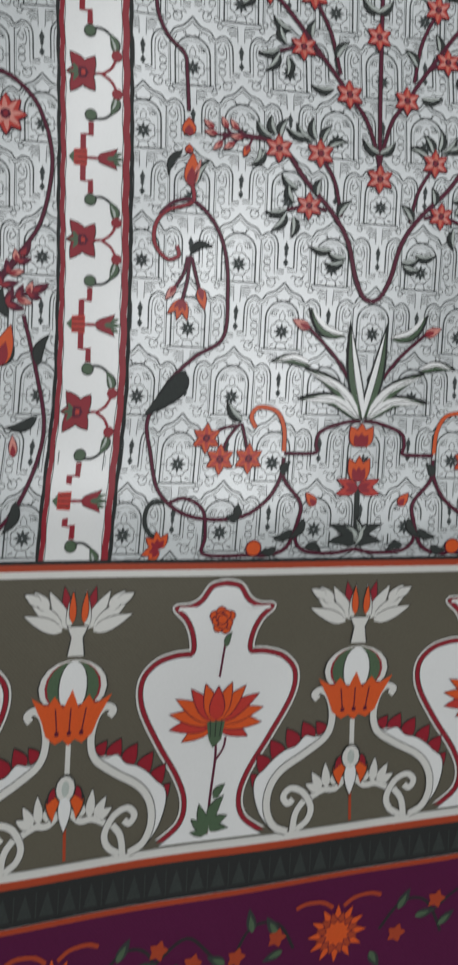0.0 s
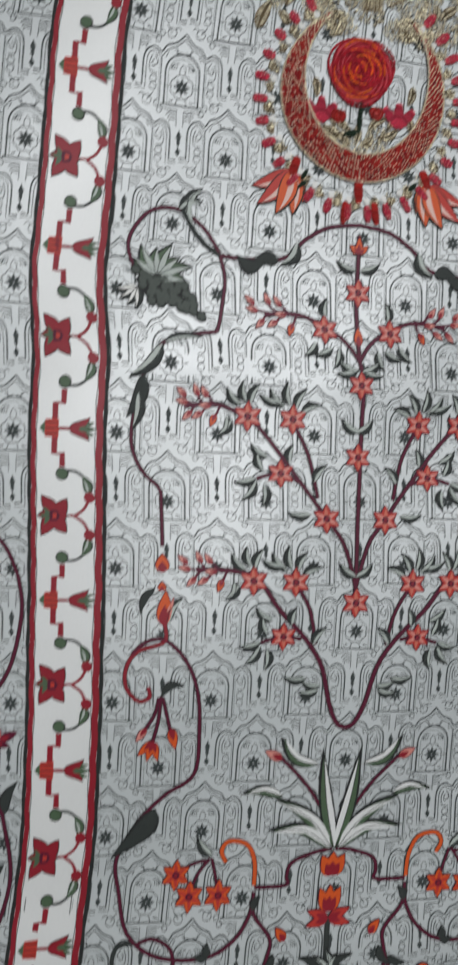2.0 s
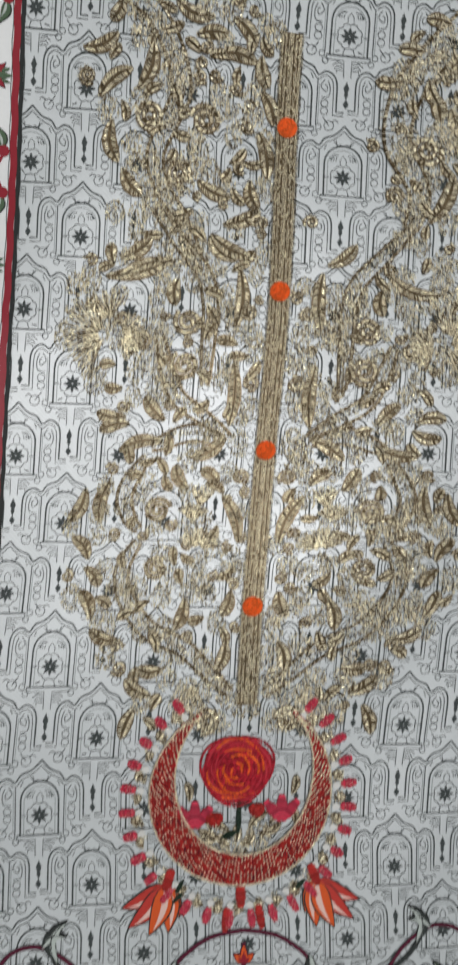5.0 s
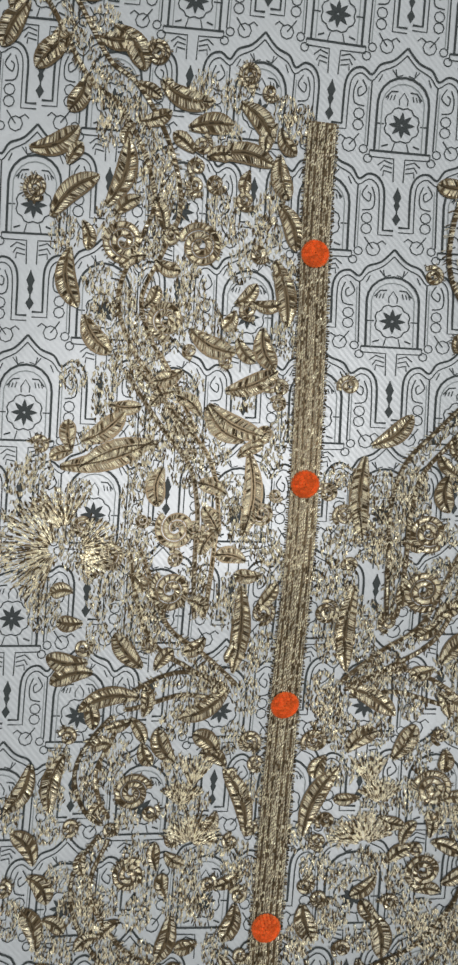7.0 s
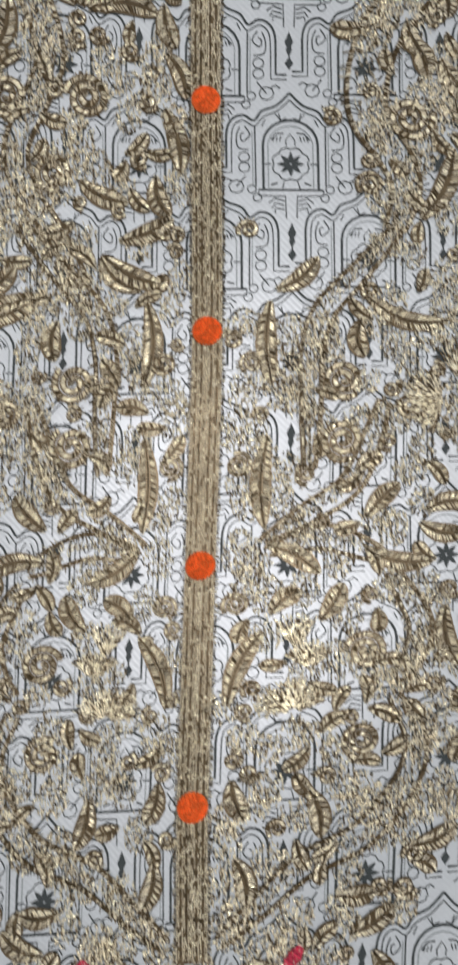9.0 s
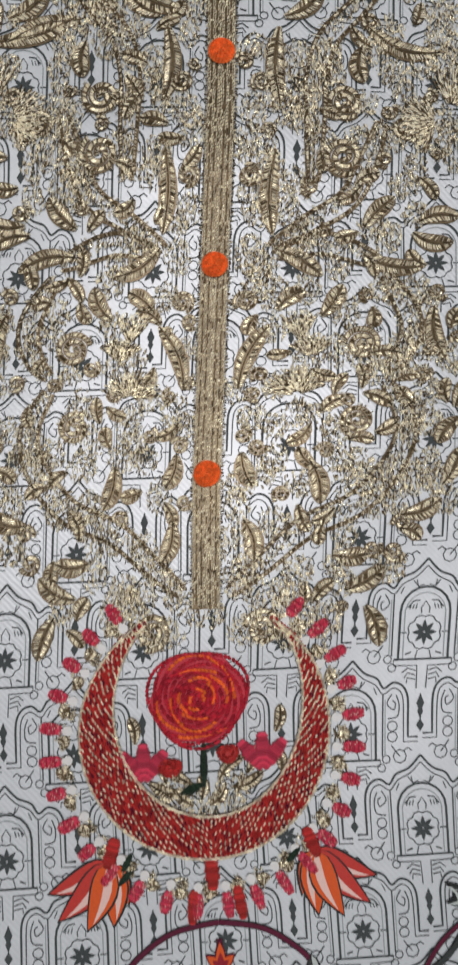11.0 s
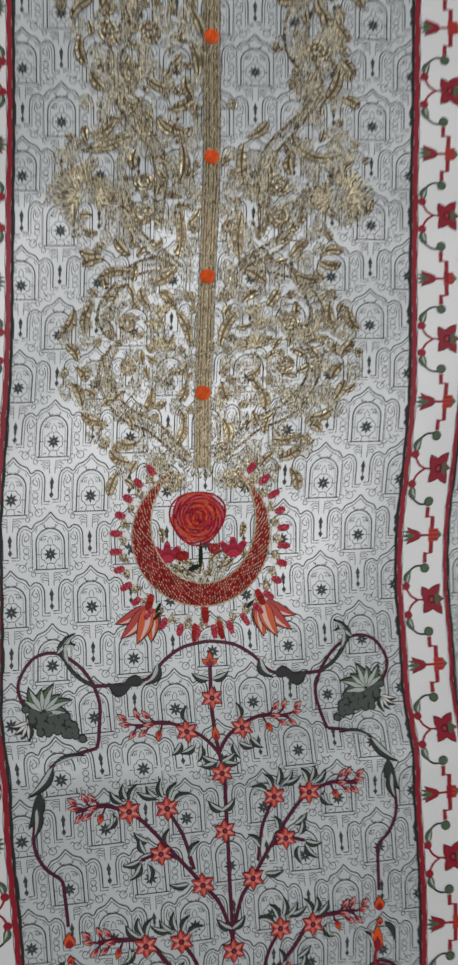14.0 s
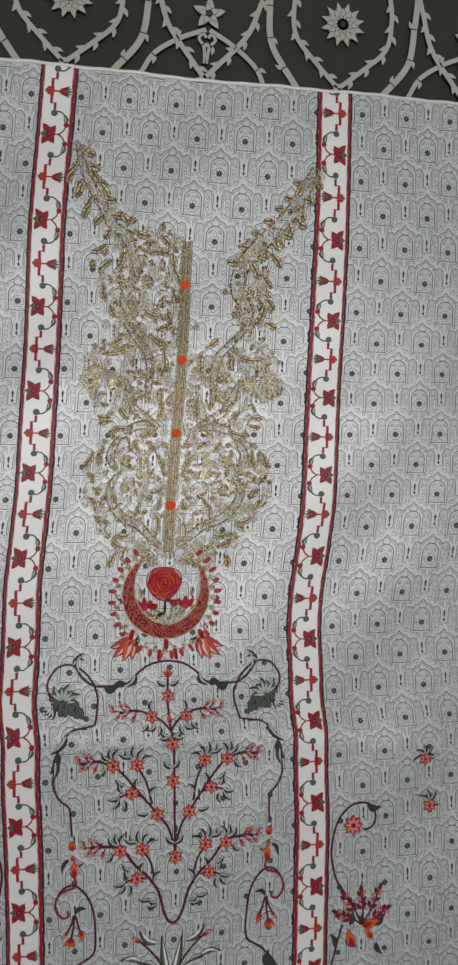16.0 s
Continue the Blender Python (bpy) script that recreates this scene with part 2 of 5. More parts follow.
# ---- the kurta panel ----
def cloth_mesh(name, u0, u1, v0, v1, step, m, h, parent=None, label="", thick=0.0):
    nu, nv = max(1, round((u1 - u0) / step)), max(1, round((v1 - v0) / step))
    s = Sheet()
    pts = [(u0 + (u1 - u0) * i / nu, v0 + (v1 - v0) * j / nv) for j in range(nv + 1) for i in range(nu + 1)]
    faces = [(j * (nu + 1) + i, j * (nu + 1) + i + 1, (j + 1) * (nu + 1) + i + 1, (j + 1) * (nu + 1) + i) for j in range(nv) for i in range(nu)]
    s.put(pts, faces, m, h)
    ob = s.done(name, parent, label, smooth=True)
    if thick:
        mod = ob.modifiers.new("thickness", "SOLIDIFY")
        mod.thickness, mod.offset = thick, -1
    return ob


TOP, HEM, END = 0.474, -0.586, -0.95
WIDE = 0.42
kurta = tagged(new("kurta_panel"), "white printed lawn kurta panel with gold embroidered neckline, lying flat", "kurta fabric")
ground_cloth = cloth_mesh("ground_cloth", -WIDE, WIDE, END, TOP, 0.004, LAWN, 0.0, kurta, "white lawn ground of the panel", 0.0006)

# ---- printed lattice of small arched niches ----
PU, PV, TILT = 0.0524, 0.0723, 0.0245


def niche(s, x, y):
    k = 0.001

    def line(pts, w=0.5, m=LINE):
        for f in (1, -1):
            s.stroke([(x + f * p[0] * k, y + p[1] * k) for p in pts], w * k * 1.12, m, 0.00025)

    def mid(pts, w=0.5, m=LINE):
        s.stroke([(x + p[0] * k, y + p[1] * k) for p in pts], w * k * 1.12, m, 0.00025)

    # eight-petalled star in a scalloped frame
    for i in range(8):
        a = i * 45
        s.fill(turned([(p[0] + 0.25 * k, p[1]) for p in leaf_outline(4.5 * k, 1.75 * k, n=4)], x, y, a), LINE, 0.00026)
    mid([(r * math.cos(radians(a)), r * math.sin(radians(a))) for a in range(0, 361, 15) for r in ((6.4 if (a // 15) % 3 else 5.7),)], 0.4)
    # niche
    mid([(9.3, -9.7), (9.3, 8)] + arc(0, 7.5, 9.3, 0, 180, 10) + [(-9.3, 8), (-9.3, -9.7)], 0.75)
    mid([(7.6, -9.7), (7.6, 8)] + arc(0, 7, 7.6, 10, 170, 8) + [(-7.6, 8), (-7.6, -9.7)], 0.35, SOFT)
    mid([(-10.9, -9.8), (10.9, -9.8)], 0.65)
    mid([(-1.4, 7), (-1.6, 9), (0, 11.5), (1.6, 9), (1.4, 7)], 0.35)
    line([(2.2, 11.8), (4.6, 11.6), (6.6, 9.2)], 0.45)
    for q in (3.2, 4.4, 5.5):
        line([(q, 11.4 - 0.25 * q), (q + 0.5, 8.6)], 0.35)
    line([(6.5, 0), (9, 0)], 0.4)
    line([(2.2, -6.5), (3, -9.4)], 0.35)
    line([(4.5, -7.2), (6.8, -8)], 0.5)
    # ogee head and side arches, with a second line outside
    head = curve([(0, 27.2), (4.5, 22.5), (9.5, 20.3), (12.2, 16.6), (15.6, 18.6), (19.2, 17.4), (21.4, 13.0), (21.6, 4.0)], 4) + [(21.6, -1.5), (25.3, -1.5)]
    line(head, 0.7)
    line(curve([(0, 24.6), (4, 20.6), (9, 18), (12, 14.4), (15.6, 16.6), (18.4, 15.4), (19.7, 12), (19.9, 4)], 3) + [(19.9, -3.3), (25.3, -3.3)], 0.38)
    line([(12.0, 14.6), (11.8, -8.5)], 0.45)
    line([(12.9, 12.4), (12.8, -8.5)], 0.3, SOFT)
    # stem, bars and feathered leaves
    line([(10.9, -9.8), (10.9, -12), (2.0, -12.2), (1.8, -20.5)], 0.4)
    for q in range(3):
        line([(2.4, -14 - 1.6 * q), (5.4, -13 - 1.8 * q), (7.6 - q, -14.8 - 1.9 * q)], 0.4)
    # dagger in the well below
    for yy, ww, hh in ((-26, 1.5, 3.6), (-29, 1.1, 2.6), (-34, 1.5, 2.4)):
        s.fill([(x, y + (yy + hh) * k), (x - ww * k, y + yy * k), (x, y + (yy - hh) * k), (x + ww * k, y + yy * k)], LINE, 0.00025)
    mid([(0, -22.5), (0, -36.2)], 0.45)
    # rings and scrolls beside the niche
    for rx, ry, rr in ((15.7, 2.6, 1.9), (15.7, -1.3, 1.9), (13.2, -9.6, 1.5), (11.4, -12.8, 1.5), (18.4, -8.6, 2.5)):
        for f in (1, -1):
            s.ring(x + f * rx * k, y + ry * k, rr * k, 0.4 * k, LINE, 0.00025, 8)
    line(curve([(15.4, 14.4), (13.6, 11), (16.2, 8.6), (16.8, 11), (15.6, 12)], 3), 0.4)
    line(curve([(14.0, 5.4), (17.6, 6.2), (18.2, 10.5), (17, 14)], 3), 0.4)
    line([(18.4, -8.6), (16.5, -6.2), (15.2, -4.4)], 0.4)
    line([(19.8, -6.6), (21.6, -5.4), (23, -6.6)], 0.4)
    line([(5, 19.2), (3.2, 16.9), (1, 17.6)], 0.35)
    line([(3.2, 16.9), (3.8, 19.4)], 0.35)
    line([(8.4, 17), (9.6, 14.4)], 0.35)


lattice = Sheet()
lattice.limit = (HEM, TOP - 0.002)
for j in range(-20, 18):
    for i in range(-10, 11):
        nu = 0.0285 + (i + 0.5 * (j % 2)) * PU
        if abs(nu) < WIDE - 0.028:
            niche(lattice, nu, -0.06285 + j * PV * 0.5 + TILT * nu)
lattice.done("niche_print", kurta, "grey line print of small arched niches", kind="stuff")


# ---- the two upright floral borders ----
STRIP = 0.1535


def border_strip(side, first, pitch, count):
    band = cloth_mesh("border_strip", side * STRIP - 0.019, side * STRIP + 0.019, HEM, TOP - 0.001, 0.004, WHITE, 0.00045, kurta, "white border strip with crimson edges and flowers")
    edge = Sheet()
    for off, w, m in ((-0.0189, 0.0020, BLACK), (-0.0169, 0.0024, RED), (-0.0154, 0.0004, BLACK), (0.0189, 0.0022, BLACK), (0.0163, 0.0034, RED), (0.0142, 0.0004, BLACK)):
        vs = [HEM + (TOP - HEM - 0.001) * i / 240 for i in range(241)]
        edge.stroke([(side * STRIP - side * off + 0.00025 * math.sin(v * 310 + off * 900), v) for v in vs], w, m, 0.0007 if m is not BLACK else 0.00065)
    edge.done("edging", band, "crimson and black edging of the strip")
    for i in range(count):
        v = first + pitch * i

        def P(pts):
            return [(side * STRIP + side * p[0] * 0.00094, v + p[1] * 0.001 * pitch / 0.0905) for p in pts]

        if HEM - 0.01 < v < TOP:
            f = Sheet()
            f.limit = (HEM, TOP - 0.001)
            for a, ln, w in ((125, 11, 6.5), (235, 11, 6.5), (55, 9.5, 6.5), (305, 9.5, 6.5), (180, 8, 5), (0, 6, 4)):
                f.fill(P(turned(leaf_outline(ln * 1.15 + 0.7, w * 1.15 + 0.8, 0.04), 6.4, 0, 180 - a)), BLACK, 0.0007)
                f.fill(P(turned(leaf_outline(ln * 1.15, w * 1.15, 0.04), 6.4, 0, 180 - a)), RED, 0.0008)
            for a in (120, 180, 240):
                f.fill(P(turned(leaf_outline(5.5, 2.4), 9.5, 0, 180 - a)), GREEN, 0.0009)
            f.fill(P([(8.4 + 0.5, 3), (5, 2.6), (3.6, 0), (5, -2.6), (8.9, -3), (9.6, 0)]), MAROON, 0.0009)
            f.fill(P([(7.6, 1.5), (5.4, 1.2), (5.4, -1.2), (7.6, -1.5)]), CORAL, 0.001)
            f.done("flower", band, "crimson six-petalled printed flower")
        for s_ in (1, -1):
            stem = Sheet()
            stem.limit = (HEM, TOP - 0.001)
            if s_ > 0:
                stem.stroke(P([(2, 0), (-4, 0.3)]), 0.0013, RED, 0.0007)
            stem.stroke(P(curve([(-4, 0), (-9, s_ * 3.5), (-12, s_ * 9)], 4)), 0.0015, RED, 0.0007)
            stem.stroke(P(curve([(-12, s_ * 13), (-10.5, s_ * 19), (-5, s_ * 23.5), (1.5, s_ * 23.8)], 5)), 0.0014, SLATE, 0.0007)
            stem.fill(P(turned(leaf_outline(11, 5.6, 0.08 * s_), -12.2, s_ * 11.5, 70 * s_)), BLACK, 0.00075)
            stem.fill(P(turned(leaf_outline(10, 4.4, 0.08 * s_), -12.0, s_ * 12, 70 * s_)), GREEN, 0.00085)
            stem.fill(P(turned(leaf_outline(7, 1.4, 0.08 * s_), -11.4, s_ * 12.5, 70 * s_)), SAGE, 0.00095)
            c = P([(-12.2, s_ * 10)])[0]
            stem.disc(c[0], c[1], 0.0029, RED, 0.0009, 10)
            c = P([(2.4, s_ * 22.2)])[0]
            stem.disc(c[0], c[1], 0.0034, BLACK, 0.0008, 12)
            stem.disc(c[0], c[1], 0.0028, GREEN, 0.0009, 12)
            stem.done("stem", band, "green bud stem with a red berry")
        if HEM - 0.01 < v + pitch * 0.5 < TOP - 0.004:
            tul = Sheet()
            tul.limit = (HEM, TOP - 0.001)
            m0 = 45.2
            tul.stroke(P([(2.4, 25.8), (2.4, 32.6), (6.8, 32.6), (6.8, 57.8), (2.4, 57.8), (2.4, 64.6)]), 0.0030, RED, 0.0007)
            tul.fill(P([(12, 41), (4.6, 40.5), (4.6, 50), (12, 49.5)]), CORAL, 0.0008)
            for q in (42.5, m0, 48):
                tul.stroke(P([(11.6, q), (4.8, q)]), 0.0005, BLACK, 0.0009)
            tul.fill(P([(12, 42), (15, m0), (12, 48.6)]), GREEN, 0.0008)
            tul.stroke(P([(5, m0), (-2, m0)]), 0.0016, RED, 0.0007)
            for s_ in (1, -1):
                tul.fill(P(turned(leaf_outline(13, 5.6, 0.12 * s_), -1.0, m0, 180 - 28 * s_)), BLACK, 0.00075)
                tul.fill(P(turned(leaf_outline(12.2, 4.8, 0.12 * s_), -1.2, m0, 180 - 28 * s_)), RED, 0.00085)
                tul.fill(P(turned(leaf_outline(5, 1.8), -10, m0 + s_ * 2.0, 180 - 16 * s_)), GREEN, 0.001)
            tul.fill(P(turned(leaf_outline(10, 3.0), -6, m0, 180)), GREEN, 0.00095)
            tul.done("tulip", band, "crimson tulip on a stepped red line")
    return band


border_strip(-1, -0.3275 - 3 * 0.0908, 0.0908, 13)
border_strip(1, 0.1287 - 8 * 0.0909, 0.0909, 13)


# ---- the hem border ----
def mm(pts, u0=0.0, f=1):
    return [(u0 + f * p[0] * 0.001, p[1] * 0.001) for p in pts]


def level_band(name, v1, v0, m, h, label):
    return cloth_mesh(name, -WIDE, WIDE, v0, v1, 0.004, m, h, kurta, label)


level_band("hem_line", HEM + 0.0012, HEM - 0.0008, BLACK, 0.0011, "thin black line above the hem")
level_band("hem_line", HEM - 0.0008, HEM - 0.0042, RUST, 0.0011, "orange line above the hem")
level_band("hem_line", HEM - 0.0042, HEM - 0.0078, PALE, 0.0011, "pale line above the hem")
hem = level_band("hem_border", HEM - 0.0078, -0.7345, OLIVE, 0.0004, "olive hem border with white vases")
level_band("hem_line", -0.7345, -0.7385, PALE, 0.0011, "pale line under the vases")
level_band("hem_line", -0.7385, -0.7425, RUST, 0.0011, "orange line under the vases")
saw = level_band("triangle_band", -0.7425, -0.7615, BLACK, 0.0004, "black band with grey triangles")
level_band("hem_line", -0.7615, -0.7643, RUST, 0.0011, "orange line above the plum hem")
plum = level_band("plum_hem", -0.7643, END, PURPLE, 0.0004, "plum purple hem with printed flowers")

for i in range(-36, 37):
    tri = Sheet()
    u = i * 0.0113 + 0.003
    tri.fill([(u - 0.0038, -0.7585), (u + 0.0038, -0.7585), (u, -0.7465)], SLATE, 0.0006)
    tri.stroke([(u - 0.0056, -0.7465), (u - 0.0056, -0.759)], 0.0006, SLATE, 0.0006)
    tri.done("triangle", saw)

VASE = [(0, -597), (8, -599), (13, -606), (19, -609.5), (27, -610.5), (21, -617), (17.2, -625), (16.6, -634), (24, -634.5), (35, -638), (42.5, -647), (41.5, -661), (31, -681), (20, -699), (15.5, -712), (18, -723), (29, -731.5)]


def grown(line, d):
    """The half outline moved outward by d."""
    out = []
    for i, (x, y) in enumerate(line):
        a, c = line[max(0, i - 1)], line[min(len(line) - 1, i + 1)]
        tx, ty = c[0] - a[0], c[1] - a[1]
        L = math.hypot(tx, ty) or 1.0
        out.append((max(0.0, x - ty / L * d), y + tx / L * d))
    out[0] = (0.0, out[0][1])
    return out


def vase(u0):
    s = Sheet()
    for grow, m, h in ((2.3, BLACK, 0.0006), (1.9, PALE, 0.0007), (0.8, BLACK, 0.0008), (0.4, RED, 0.0009), (-1.7, BLACK, 0.001), (-2.1, WHITE, 0.0011)):
        side = grown(curve(VASE, 5), grow)
        for (a, b), (c, d) in zip(side, side[1:]):
            if abs(b - d) > 1e-6:
                cols = [q / 8 - 1 for q in range(17)]
                s.put(mm([(a * q, b) for q in cols] + [(c * q, d) for q in cols], u0), [(q + 17, q + 18, q + 1, q) for q in range(16)], m, h)
    v = s.done("vase", hem, "white vase with crimson outline")
    f = Sheet()
    f.stroke(mm(curve([(-2, -730), (-1, -712), (1, -690), (0, -676)], 5), u0), 0.0014, MAROON, 0.0013)
    f.stroke(mm(curve([(1, -692), (5, -686), (6, -680)], 3), u0), 0.0012, MAROON, 0.0013)
    f.stroke(mm(curve([(0, -648), (1, -636), (2, -626)], 4), u0), 0.0012, MAROON, 0.0013)
    for x, y, a, ln, w in ((-1, -727, 150, 11, 5), (-1, -727, 30, 11, 5), (-1, -726, 115, 13, 5), (-1, -724, 60, 15, 5.5), (1, -712, 50, 9, 4), (2, -632, 70, 8, 3), (-1, -728, 180, 10, 3.5), (-1, -728, 0, 10, 3.5)):
        f.fill(turned(leaf_outline(ln * 0.001 + 0.0008, w * 0.001 + 0.0008, 0.1), *mm([(x, y)], u0)[0], a), BLACK, 0.00135)
        f.fill(turned(leaf_outline(ln * 0.001, w * 0.001, 0.1), *mm([(x, y)], u0)[0], a), GREEN, 0.00145)
    f.done("stem", v, "green leafy stem")
    f = Sheet()
    base = mm([(0, -671)], u0)[0]
    for k, (a, ln, w) in enumerate(((-28, 20, 8), (208, 20, 8), (-6, 25, 8.5), (186, 25, 8.5), (12, 26, 8), (168, 26, 8), (30, 26, 8), (150, 26, 8), (50, 23, 8), (130, 23, 8), (70, 21, 8), (110, 21, 8), (90, 18, 8))):
        f.fill(turned(leaf_outline((ln + 1) * 0.001, (w + 1) * 0.001), *base, a), MAROON, 0.0014 + 0.00005 * k)
        f.fill(turned(leaf_outline(ln * 0.001, w * 0.001), *base, a), ORANGE if k % 3 else CORAL, 0.00143 + 0.00005 * k)
    f.fill(mm([(-5, -671), (5, -671), (3.5, -681), (-1, -685), (-3.5, -680)], u0), GREEN, 0.0022)
    for q in (-2.5, 0, 2.5):
        f.stroke(mm([(q * 1.3, -670), (q, -679)], u0), 0.0005, BLACK, 0.0023)
    f.done("lotus", v, "orange many-petalled lotus")
    f = Sheet()
    for k in range(11):
        a = k * 137.5
        r = 1.6 * math.sqrt(k)
        x, y = -1 + r * math.cos(radians(a)), -617 + r * 1.1 * math.sin(radians(a))
        c = mm([(x, y)], u0)[0]
        f.disc(c[0], c[1], 0.0031, MAROON, 0.0014 + 0.00006 * (11 - k), 8)
        f.disc(c[0], c[1], 0.0025, ORANGE, 0.00143 + 0.00006 * (11 - k), 8)
    f.done("blossom", v, "round orange blossom")
    return v


def turnip(u0):
    s = Sheet()
    c = mm([(0, -648)], u0)[0]
    # scrolls and acanthus leaves that sweep out to the vases
    for f in (1, -1):
        arm = curve([(2, -708), (8, -714), (15, -714), (23, -718)], 5)
        s.stroke(mm(arm, u0, f), 0.0042, BLACK, 0.0006)
        s.stroke(mm(arm, u0, f), 0.0033, PALE, 0.0007)
        for x, y, a, ln in ((9, -712, 95, 8), (13, -713, 85, 14), (16, -713, 60, 11), (17, -714, 30, 9)):
            o = mm([(x, y)], u0, f)[0]
            s.fill(turned(leaf_outline((ln + 0.8) * 0.001, 0.0056), *o, a, 1, f), BLACK, 0.00075)
            s.fill(turned(leaf_outline(ln * 0.001, 0.0047), *o, a, 1, f), PALE, 0.00085)
        for loop in ([(29.7, -734), (23.5, -729.5), (21.5, -722.6), (26, -714), (33, -711), (37, -715), (34.5, -719), (31.5, -717)], [(25.5, -718.5), (30, -725), (31.5, -735)]):
            s.stroke(mm(curve(loop, 5), u0, f), 0.0042, BLACK, 0.0008)
            s.stroke(mm(curve(loop, 5), u0, f), 0.0034, PALE, 0.0009)
        # acanthus leaf: crimson teeth behind a white blade
        for x, y, a, ln, w in ((16, -684, 62, 9, 6), (24, -687, 72, 12, 8), (32, -690, 68, 12, 8), (40, -696, 66, 13, 8), (47, -702, 64, 12, 8), (50, -710, 58, 10, 7)):
            o = mm([(x, y)], u0, f)[0]
            s.fill(turned(leaf_outline((ln + 1) * 0.001, (w + 1) * 0.001, 0.1), *o, a, 1, f), BLACK, 0.0009)
            s.fill(turned(leaf_outline(ln * 0.001, w * 0.001, 0.1), *o, a, 1, f), RED, 0.00096)
        blade_top = curve([(12.4, -678.5), (19, -684), (26, -683), (31, -688), (37, -690), (43, -694), (48, -699), (53, -704), (53.5, -712), (50, -723), (43.5, -732)], 4)
        blade_low = curve([(12, -677), (15, -685), (24.8, -692), (38.6, -700.5), (45.5, -711), (46, -722), (42, -731)], 7)[: len(blade_top)]
        m_ = min(len(blade_top), len(blade_low))
        blade_top, blade_low = blade_top[:m_], blade_low[:m_]
        s.put(mm(blade_top + blade_low, u0, f), [((k, m_ + k, m_ + k + 1, k + 1) if f > 0 else (k + 1, m_ + k + 1, m_ + k, k)) for k in range(m_ - 1)], WHITE, 0.00104)
        s.stroke(mm(blade_top, u0, f), 0.0006, BLACK, 0.0011)
        spine = curve([(20.5, -663.5), (22.5, -660.5), (18.5, -658.5), (14, -663), (11.7, -674), (14.5, -684), (25, -692), (38.6, -700.5), (45, -710), (46, -721), (42, -730), (34.5, -734)], 5)
        s.stroke(mm(spine, u0, f), 0.0046, BLACK, 0.0012)
        s.stroke(mm(spine, u0, f), 0.0037, PALE, 0.0013)
        # plume at the top
        for k, (x, y, a, ln, w, m) in enumerate(((4, -619, 78, 21, 6, RED), (5, -620, 60, 22, 7, PALE), (8, -620, 40, 24, 7, PALE), (8, -621, 22, 22, 6.5, PALE), (5, -620, 95, 20, 4, PALE), (16, -610, 50, 12, 6, PALE), (20, -607, 30, 10, 5, PALE), (3, -617, 88, 16, 3.5, ORANGE))):
            o = mm([(x, y)], u0, f)[0]
            s.fill(turned(leaf_outline((ln + 0.9) * 0.001, (w + 0.9) * 0.001), *o, a, 1, f), BLACK, 0.0006 + 0.00007 * k)
            s.fill(turned(leaf_outline(ln * 0.001, w * 0.001), *o, a, 1, f), m, 0.00064 + 0.00007 * k)
    s.limit = (-0.74, HEM - 0.008)
    s.stroke(mm([(0, -676), (0.3, -690), (0.5, -706)], u0), 0.0026, PALE, 0.0007)
    s.stroke(mm([(0.5, -716), (1, -733)], u0), 0.0015, RUST, 0.0007)
    s.fill(mm([(-6, -618), (6, -618), (3.5, -624), (5, -633), (-5, -633), (-3.5, -624)], u0), BLACK, 0.0012)
    s.fill(mm([(-5.2, -618.6), (5.2, -618.6), (2.8, -624), (4.2, -633), (-4.2, -633), (-2.8, -624)], u0), PALE, 0.0013)
    orn = s.done("scroll_ornament", hem, "white and crimson leaf scroll ornament")
    b = Sheet()
    for rx, m, h in ((18.6, BLACK, 0.0013), (17.8, PALE, 0.0014), (14.8, RED, 0.00145), (13.6, GREEN, 0.0015), (7.9, BLACK, 0.00155), (7.2, WHITE, 0.0016)):
        b.fill([(c[0] + 0.001 * rx * math.cos(radians(a)), c[1] + 0.0135 * math.sin(radians(a)) * (1 - 0.05 * (rx < 15))) for a in range(0, 360, 20)], m, h)
    b.done("bulb", orn, "white and green striped bulb")
    b = Sheet()
    for k, (a, ln, w) in enumerate(((52, 18, 8), (128, 18, 8), (36, 23, 8), (144, 23, 8))):
        b.fill(turned(leaf_outline((ln + 1) * 0.001, (w + 1) * 0.001, 0.15 if a < 90 else -0.15), c[0], c[1] - 0.022, a), MAROON, 0.0017 + 0.00003 * k)
        b.fill(turned(leaf_outline(ln * 0.001, w * 0.001, 0.15 if a < 90 else -0.15), c[0], c[1] - 0.022, a), ORANGE, 0.00172 + 0.00003 * k)
    b.fill(mm([(-21, -652), (-14, -659), (-9, -652), (-4, -658), (0, -649), (4, -658), (9, -652), (14, -659), (21, -652), (15, -663), (12, -671), (7, -675), (3, -673), (0, -676), (-3, -673), (-7, -675), (-12, -671), (-15, -663)], u0), ORANGE, 0.00185, mm([(0, -664)], u0)[0])
    for q in (-8, 0, 8):
        b.stroke(mm([(q, -658), (q * 0.8, -670)], u0), 0.0007, MAROON, 0.0019)
        t = mm([(q * 0.8, -670)], u0)[0]
        b.disc(t[0], t[1], 0.0013, MAROON, 0.0019, 7)
    b.done("cup", orn, "orange petal cup")
    b = Sheet()
